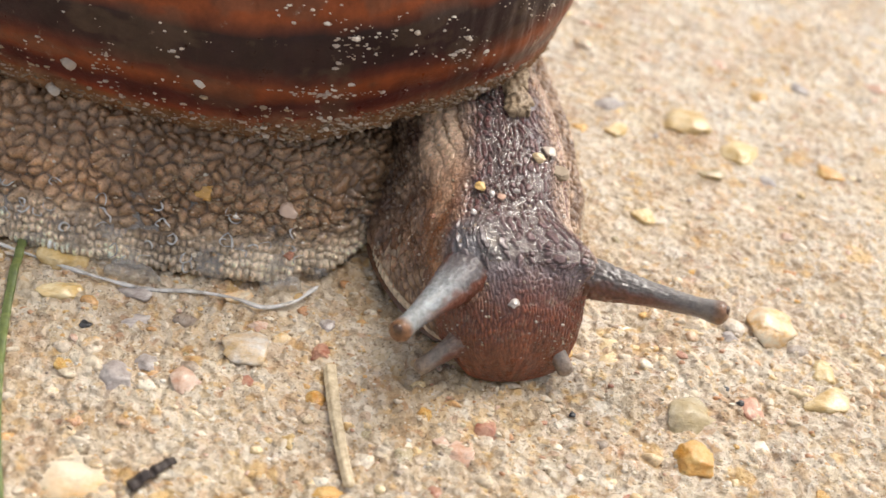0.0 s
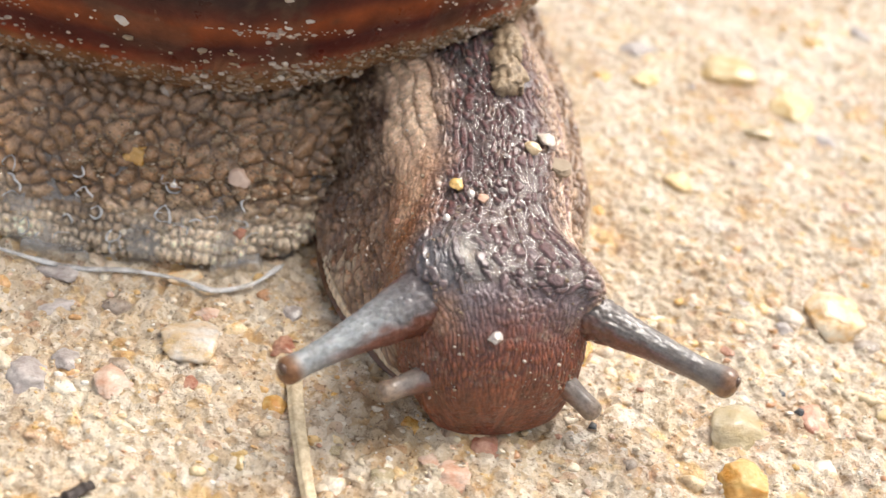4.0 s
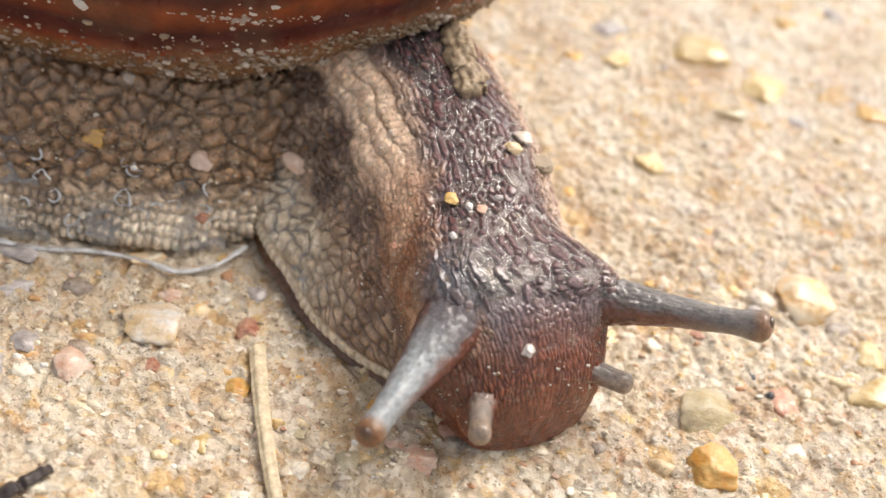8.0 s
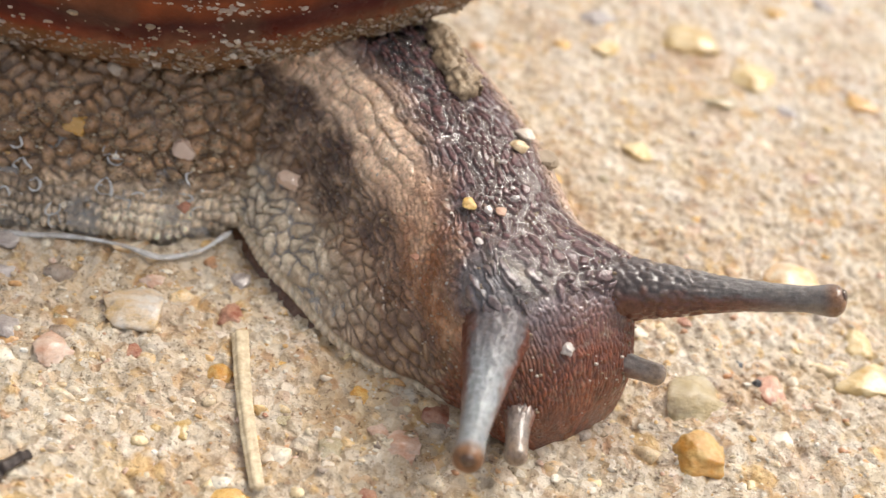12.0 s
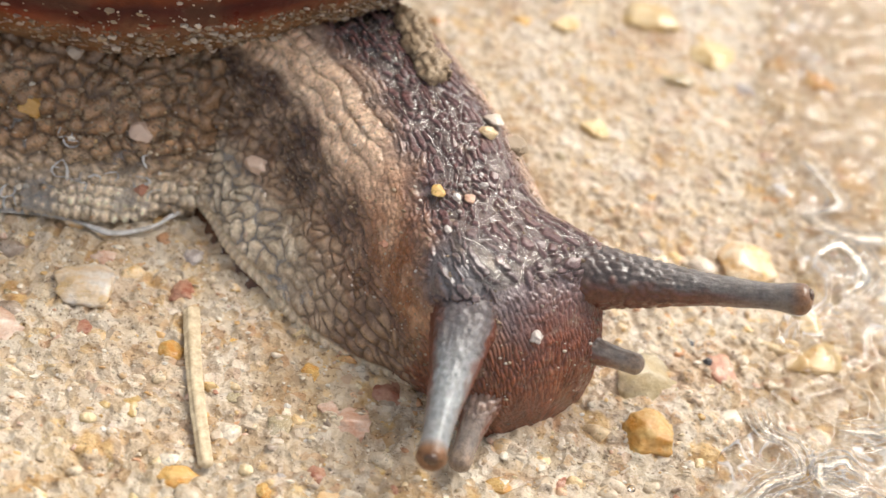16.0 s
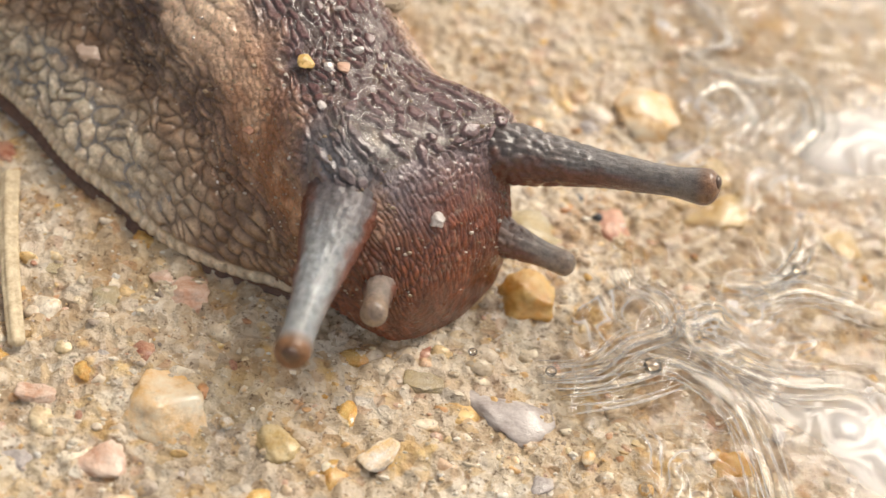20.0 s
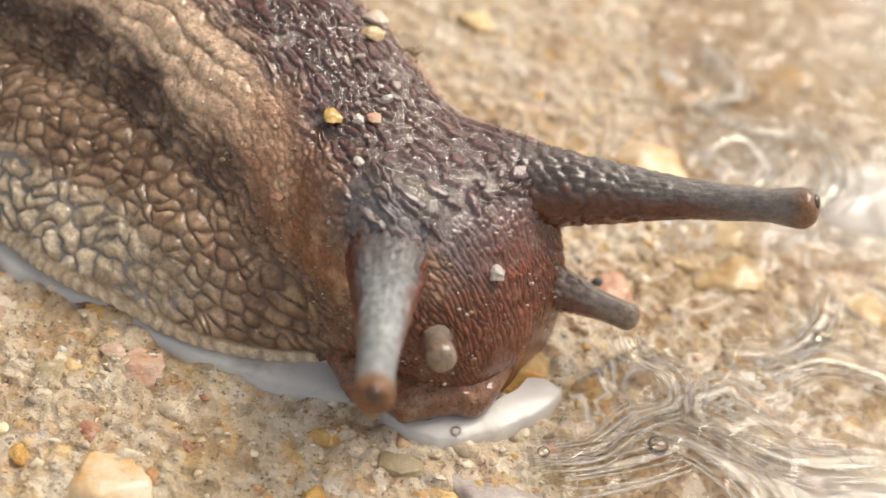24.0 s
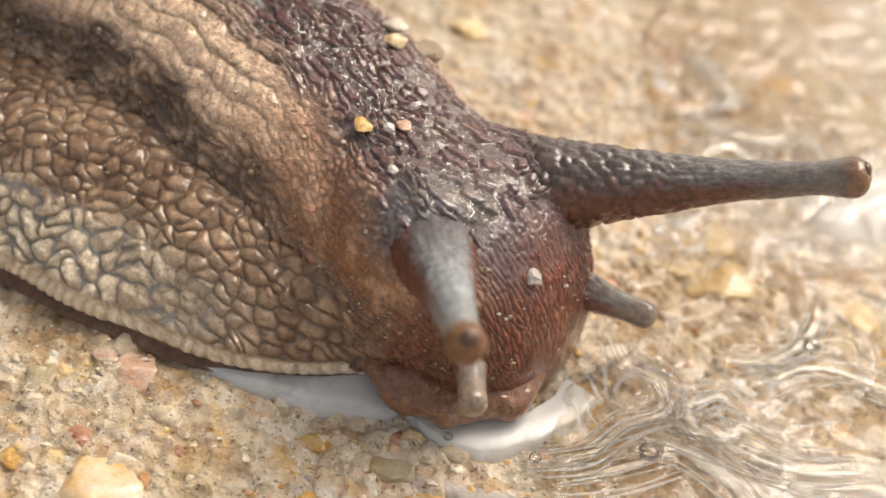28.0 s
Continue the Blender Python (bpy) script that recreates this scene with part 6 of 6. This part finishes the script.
    walk(feeler_near, [(t, aim(p[:3], (p[3], p[4] + 0.0010, p[5] + 0.0005))) for t, *p in [
        (0.0, -0.0086, -0.0274, 0.0162, -0.0001, -0.0092, 0.0121),
        (0.5, -0.0112, -0.0278, 0.0170, -0.0011, -0.0106, 0.0123),
        (1.0, -0.0125, -0.0288, 0.0159, -0.0017, -0.0118, 0.0124),
        (1.5, -0.0156, -0.0283, 0.0146, -0.0025, -0.0127, 0.0123),
        (2.0, -0.0185, -0.0272, 0.0118, -0.0032, -0.0136, 0.0123),
        (2.5, -0.0194, -0.0268, 0.0092, -0.0035, -0.0143, 0.0123),
        (3.0, -0.0186, -0.0283, 0.0092, -0.0031, -0.0152, 0.0121),
        (3.5, -0.0173, -0.0298, 0.0116, -0.0024, -0.0158, 0.0121),
        (5.5, -0.0142, -0.0327, 0.0107, -0.0005, -0.0175, 0.0109),
        (6.0, -0.0139, -0.0329, 0.0104, 0.0000, -0.0179, 0.0108),
        (6.5, -0.0131, -0.0332, 0.0115, 0.0006, -0.0180, 0.0108),
        (7.0, -0.0117, -0.0344, 0.0107, 0.0014, -0.0186, 0.0109),
        (7.5, -0.0076, -0.0366, 0.0113, 0.0025, -0.0188, 0.0109),
        (8.0, -0.0037, -0.0384, 0.0126, 0.0037, -0.0193, 0.0114),
        (8.5, -0.0002, -0.0397, 0.0135, 0.0047, -0.0199, 0.0116),
        (9.0, 0.0015, -0.0401, 0.0136, 0.0053, -0.0200, 0.0116),
        (9.5, 0.0037, -0.0402, 0.0143, 0.0061, -0.0201, 0.0115),
        (10.0, 0.0043, -0.0401, 0.0153, 0.0066, -0.0201, 0.0115),
        (10.5, 0.0055, -0.0403, 0.0148, 0.0070, -0.0201, 0.0115),
        (11.0, 0.0063, -0.0399, 0.0140, 0.0078, -0.0197, 0.0111),
        (11.5, 0.0069, -0.0399, 0.0137, 0.0083, -0.0196, 0.0108),
        (12.0, 0.0071, -0.0402, 0.0122, 0.0085, -0.0198, 0.0105),
        (12.5, 0.0080, -0.0405, 0.0120, 0.0091, -0.0201, 0.0104),
        (14.5, 0.0091, -0.0402, 0.0100, 0.0103, -0.0197, 0.0099),
        (15.0, 0.0088, -0.0403, 0.0098, 0.0105, -0.0198, 0.0099),
        (15.5, 0.0088, -0.0405, 0.0101, 0.0105, -0.0201, 0.0100),
        (16.0, 0.0089, -0.0407, 0.0106, 0.0104, -0.0203, 0.0103),
        (16.5, 0.0094, -0.0409, 0.0083, 0.0104, -0.0205, 0.0104),
        (17.0, 0.0088, -0.0417, 0.0066, 0.0105, -0.0218, 0.0111),
        (17.5, 0.0092, -0.0421, 0.0079, 0.0109, -0.0219, 0.0110),
        (18.0, 0.0089, -0.0421, 0.0076, 0.0112, -0.0220, 0.0109),
        (18.5, 0.0101, -0.0427, 0.0090, 0.0120, -0.0224, 0.0110),
        (19.0, 0.0106, -0.0433, 0.0114, 0.0127, -0.0230, 0.0110),
        (19.5, 0.0112, -0.0439, 0.0115, 0.0132, -0.0235, 0.0110),
        (20.0, 0.0118, -0.0443, 0.0127, 0.0139, -0.0240, 0.0111),
        (20.5, 0.0125, -0.0439, 0.0131, 0.0147, -0.0236, 0.0110),
        (21.0, 0.0135, -0.0430, 0.0147, 0.0153, -0.0230, 0.0106),
        (21.5, 0.0144, -0.0424, 0.0162, 0.0157, -0.0227, 0.0107),
        (22.0, 0.0148, -0.0414, 0.0157, 0.0161, -0.0217, 0.0101),
        (22.5, 0.0160, -0.0412, 0.0156, 0.0168, -0.0215, 0.0100),
        (24.5, 0.0210, -0.0423, 0.0163, 0.0196, -0.0225, 0.0115),
        (25.0, 0.0219, -0.0421, 0.0181, 0.0202, -0.0227, 0.0116),
        (25.5, 0.0228, -0.0422, 0.0179, 0.0207, -0.0228, 0.0117),
        (26.0, 0.0242, -0.0423, 0.0174, 0.0211, -0.0228, 0.0118),
        (26.5, 0.0256, -0.0419, 0.0185, 0.0216, -0.0229, 0.0120),
        (27.0, 0.0259, -0.0420, 0.0180, 0.0219, -0.0228, 0.0120),
        (27.5, 0.0253, -0.0411, 0.0200, 0.0221, -0.0226, 0.0118),
        (28.0, 0.0257, -0.0401, 0.0208, 0.0220, -0.0222, 0.0117),
    ]])
    walk(feelers_low[0], [(t, aim(p[:3], p[3:])) for t, *p in [
        (0.0, 0.0136, -0.0162, 0.0030, 0.0088, -0.0105, 0.0071),
        (0.5, 0.0105, -0.0199, 0.0051, 0.0076, -0.0122, 0.0073),
        (1.0, 0.0110, -0.0197, 0.0024, 0.0071, -0.0136, 0.0074),
        (1.5, 0.0100, -0.0221, 0.0054, 0.0061, -0.0147, 0.0073),
        (2.0, 0.0111, -0.0210, 0.0035, 0.0054, -0.0159, 0.0073),
        (2.5, 0.0120, -0.0215, 0.0037, 0.0051, -0.0165, 0.0073),
        (3.0, 0.0127, -0.0220, 0.0039, 0.0055, -0.0172, 0.0071),
        (3.5, 0.0137, -0.0219, 0.0042, 0.0063, -0.0174, 0.0071),
        (5.5, 0.0177, -0.0232, 0.0033, 0.0084, -0.0183, 0.0059),
        (6.0, 0.0182, -0.0226, 0.0039, 0.0089, -0.0185, 0.0058),
        (6.5, 0.0190, -0.0220, 0.0045, 0.0095, -0.0184, 0.0058),
        (7.0, 0.0195, -0.0212, 0.0055, 0.0103, -0.0188, 0.0059),
        (7.5, 0.0200, -0.0207, 0.0057, 0.0114, -0.0185, 0.0059),
        (8.0, 0.0210, -0.0207, 0.0063, 0.0126, -0.0187, 0.0064),
        (8.5, 0.0209, -0.0224, 0.0091, 0.0135, -0.0189, 0.0066),
        (9.0, 0.0214, -0.0219, 0.0098, 0.0141, -0.0189, 0.0066),
        (9.5, 0.0219, -0.0219, 0.0102, 0.0149, -0.0186, 0.0065),
        (10.0, 0.0221, -0.0217, 0.0106, 0.0154, -0.0186, 0.0065),
        (10.5, 0.0226, -0.0216, 0.0105, 0.0158, -0.0185, 0.0065),
        (11.0, 0.0237, -0.0210, 0.0091, 0.0165, -0.0178, 0.0061),
        (11.5, 0.0246, -0.0207, 0.0078, 0.0170, -0.0177, 0.0058),
        (12.0, 0.0258, -0.0197, 0.0059, 0.0172, -0.0179, 0.0055),
        (12.5, 0.0261, -0.0196, 0.0060, 0.0177, -0.0180, 0.0054),
        (14.5, 0.0290, -0.0187, 0.0066, 0.0189, -0.0175, 0.0049),
        (15.0, 0.0290, -0.0194, 0.0060, 0.0191, -0.0176, 0.0049),
        (15.5, 0.0290, -0.0205, 0.0055, 0.0191, -0.0180, 0.0050),
        (16.0, 0.0287, -0.0203, 0.0058, 0.0191, -0.0183, 0.0053),
        (16.5, 0.0320, -0.0202, 0.0065, 0.0190, -0.0183, 0.0054),
        (17.0, 0.0320, -0.0227, 0.0060, 0.0191, -0.0195, 0.0061),
        (17.5, 0.0321, -0.0227, 0.0058, 0.0195, -0.0196, 0.0060),
        (18.0, 0.0325, -0.0230, 0.0056, 0.0198, -0.0197, 0.0059),
        (18.5, 0.0324, -0.0233, 0.0054, 0.0205, -0.0199, 0.0060),
        (19.0, 0.0330, -0.0238, 0.0053, 0.0212, -0.0203, 0.0060),
        (19.5, 0.0334, -0.0239, 0.0055, 0.0217, -0.0207, 0.0060),
        (20.0, 0.0339, -0.0243, 0.0055, 0.0223, -0.0210, 0.0061),
        (20.5, 0.0349, -0.0237, 0.0055, 0.0231, -0.0205, 0.0060),
        (21.0, 0.0359, -0.0230, 0.0053, 0.0236, -0.0198, 0.0056),
        (21.5, 0.0363, -0.0226, 0.0055, 0.0240, -0.0195, 0.0057),
        (22.0, 0.0371, -0.0212, 0.0054, 0.0244, -0.0183, 0.0051),
        (22.5, 0.0377, -0.0210, 0.0053, 0.0250, -0.0179, 0.0050),
        (24.5, 0.0397, -0.0222, 0.0057, 0.0275, -0.0184, 0.0065),
        (25.0, 0.0399, -0.0226, 0.0056, 0.0281, -0.0185, 0.0066),
        (25.5, 0.0400, -0.0225, 0.0058, 0.0286, -0.0186, 0.0067),
        (26.0, 0.0401, -0.0213, 0.0068, 0.0290, -0.0185, 0.0068),
        (26.5, 0.0401, -0.0214, 0.0068, 0.0293, -0.0185, 0.0070),
        (27.0, 0.0401, -0.0213, 0.0068, 0.0296, -0.0184, 0.0070),
        (27.5, 0.0405, -0.0211, 0.0066, 0.0299, -0.0181, 0.0068),
        (28.0, 0.0412, -0.0211, 0.0064, 0.0298, -0.0178, 0.0067),
    ]])
    walk(feelers_low[1], [(t, aim(p[:3], p[3:])) for t, *p in [
        (0.0, -0.0058, -0.0197, 0.0026, 0.0012, -0.0148, 0.0069),
        (1.0, -0.0078, -0.0218, 0.0054, -0.0007, -0.0175, 0.0072),
        (2.0, -0.0128, -0.0227, 0.0052, -0.0025, -0.0194, 0.0071),
        (2.5, -0.0132, -0.0235, 0.0050, -0.0028, -0.0200, 0.0071),
        (3.0, -0.0110, -0.0241, 0.0049, -0.0023, -0.0209, 0.0069),
        (3.5, -0.0089, -0.0251, 0.0057, -0.0013, -0.0214, 0.0069),
        (5.5, -0.0028, -0.0305, 0.0067, 0.0011, -0.0230, 0.0057),
        (6.0, -0.0015, -0.0312, 0.0068, 0.0017, -0.0234, 0.0056),
        (6.5, 0.0001, -0.0316, 0.0067, 0.0025, -0.0235, 0.0056),
        (7.0, 0.0018, -0.0321, 0.0077, 0.0034, -0.0240, 0.0057),
        (7.5, 0.0037, -0.0320, 0.0087, 0.0048, -0.0241, 0.0057),
        (8.0, 0.0065, -0.0327, 0.0087, 0.0062, -0.0245, 0.0062),
        (8.5, 0.0080, -0.0334, 0.0076, 0.0073, -0.0250, 0.0064),
        (9.0, 0.0087, -0.0335, 0.0076, 0.0081, -0.0251, 0.0064),
        (9.5, 0.0097, -0.0335, 0.0059, 0.0091, -0.0251, 0.0063),
        (10.0, 0.0101, -0.0335, 0.0067, 0.0096, -0.0250, 0.0063),
        (10.5, 0.0107, -0.0334, 0.0076, 0.0101, -0.0250, 0.0063),
        (11.0, 0.0114, -0.0329, 0.0069, 0.0110, -0.0245, 0.0059),
        (11.5, 0.0117, -0.0329, 0.0050, 0.0115, -0.0244, 0.0056),
        (12.0, 0.0120, -0.0331, 0.0051, 0.0117, -0.0246, 0.0053),
        (12.5, 0.0129, -0.0333, 0.0048, 0.0123, -0.0248, 0.0052),
        (14.5, 0.0143, -0.0328, 0.0036, 0.0136, -0.0244, 0.0047),
        (15.0, 0.0141, -0.0327, 0.0025, 0.0138, -0.0245, 0.0047),
        (15.5, 0.0132, -0.0337, 0.0022, 0.0138, -0.0248, 0.0048),
        (16.0, 0.0120, -0.0344, 0.0022, 0.0137, -0.0250, 0.0051),
        (16.5, 0.0114, -0.0353, 0.0022, 0.0138, -0.0252, 0.0052),
        (17.0, 0.0116, -0.0353, 0.0022, 0.0139, -0.0264, 0.0059),
        (17.5, 0.0132, -0.0345, 0.0022, 0.0144, -0.0265, 0.0058),
        (18.0, 0.0130, -0.0347, 0.0022, 0.0147, -0.0267, 0.0057),
        (18.5, 0.0134, -0.0359, 0.0022, 0.0155, -0.0270, 0.0058),
        (19.0, 0.0141, -0.0365, 0.0022, 0.0163, -0.0275, 0.0058),
        (19.5, 0.0149, -0.0361, 0.0022, 0.0169, -0.0279, 0.0058),
        (20.0, 0.0173, -0.0362, 0.0091, 0.0176, -0.0283, 0.0059),
        (20.5, 0.0169, -0.0358, 0.0086, 0.0185, -0.0279, 0.0058),
        (21.0, 0.0184, -0.0353, 0.0080, 0.0191, -0.0272, 0.0054),
        (22.0, 0.0189, -0.0330, 0.0093, 0.0201, -0.0259, 0.0049),
        (24.5, 0.0252, -0.0334, 0.0108, 0.0239, -0.0263, 0.0063),
        (25.0, 0.0258, -0.0338, 0.0106, 0.0246, -0.0265, 0.0064),
        (26.0, 0.0271, -0.0339, 0.0105, 0.0255, -0.0265, 0.0066),
        (27.0, 0.0264, -0.0347, 0.0089, 0.0264, -0.0264, 0.0068),
        (28.0, 0.0274, -0.0342, 0.0076, 0.0265, -0.0258, 0.0065),
    ]])


motions()
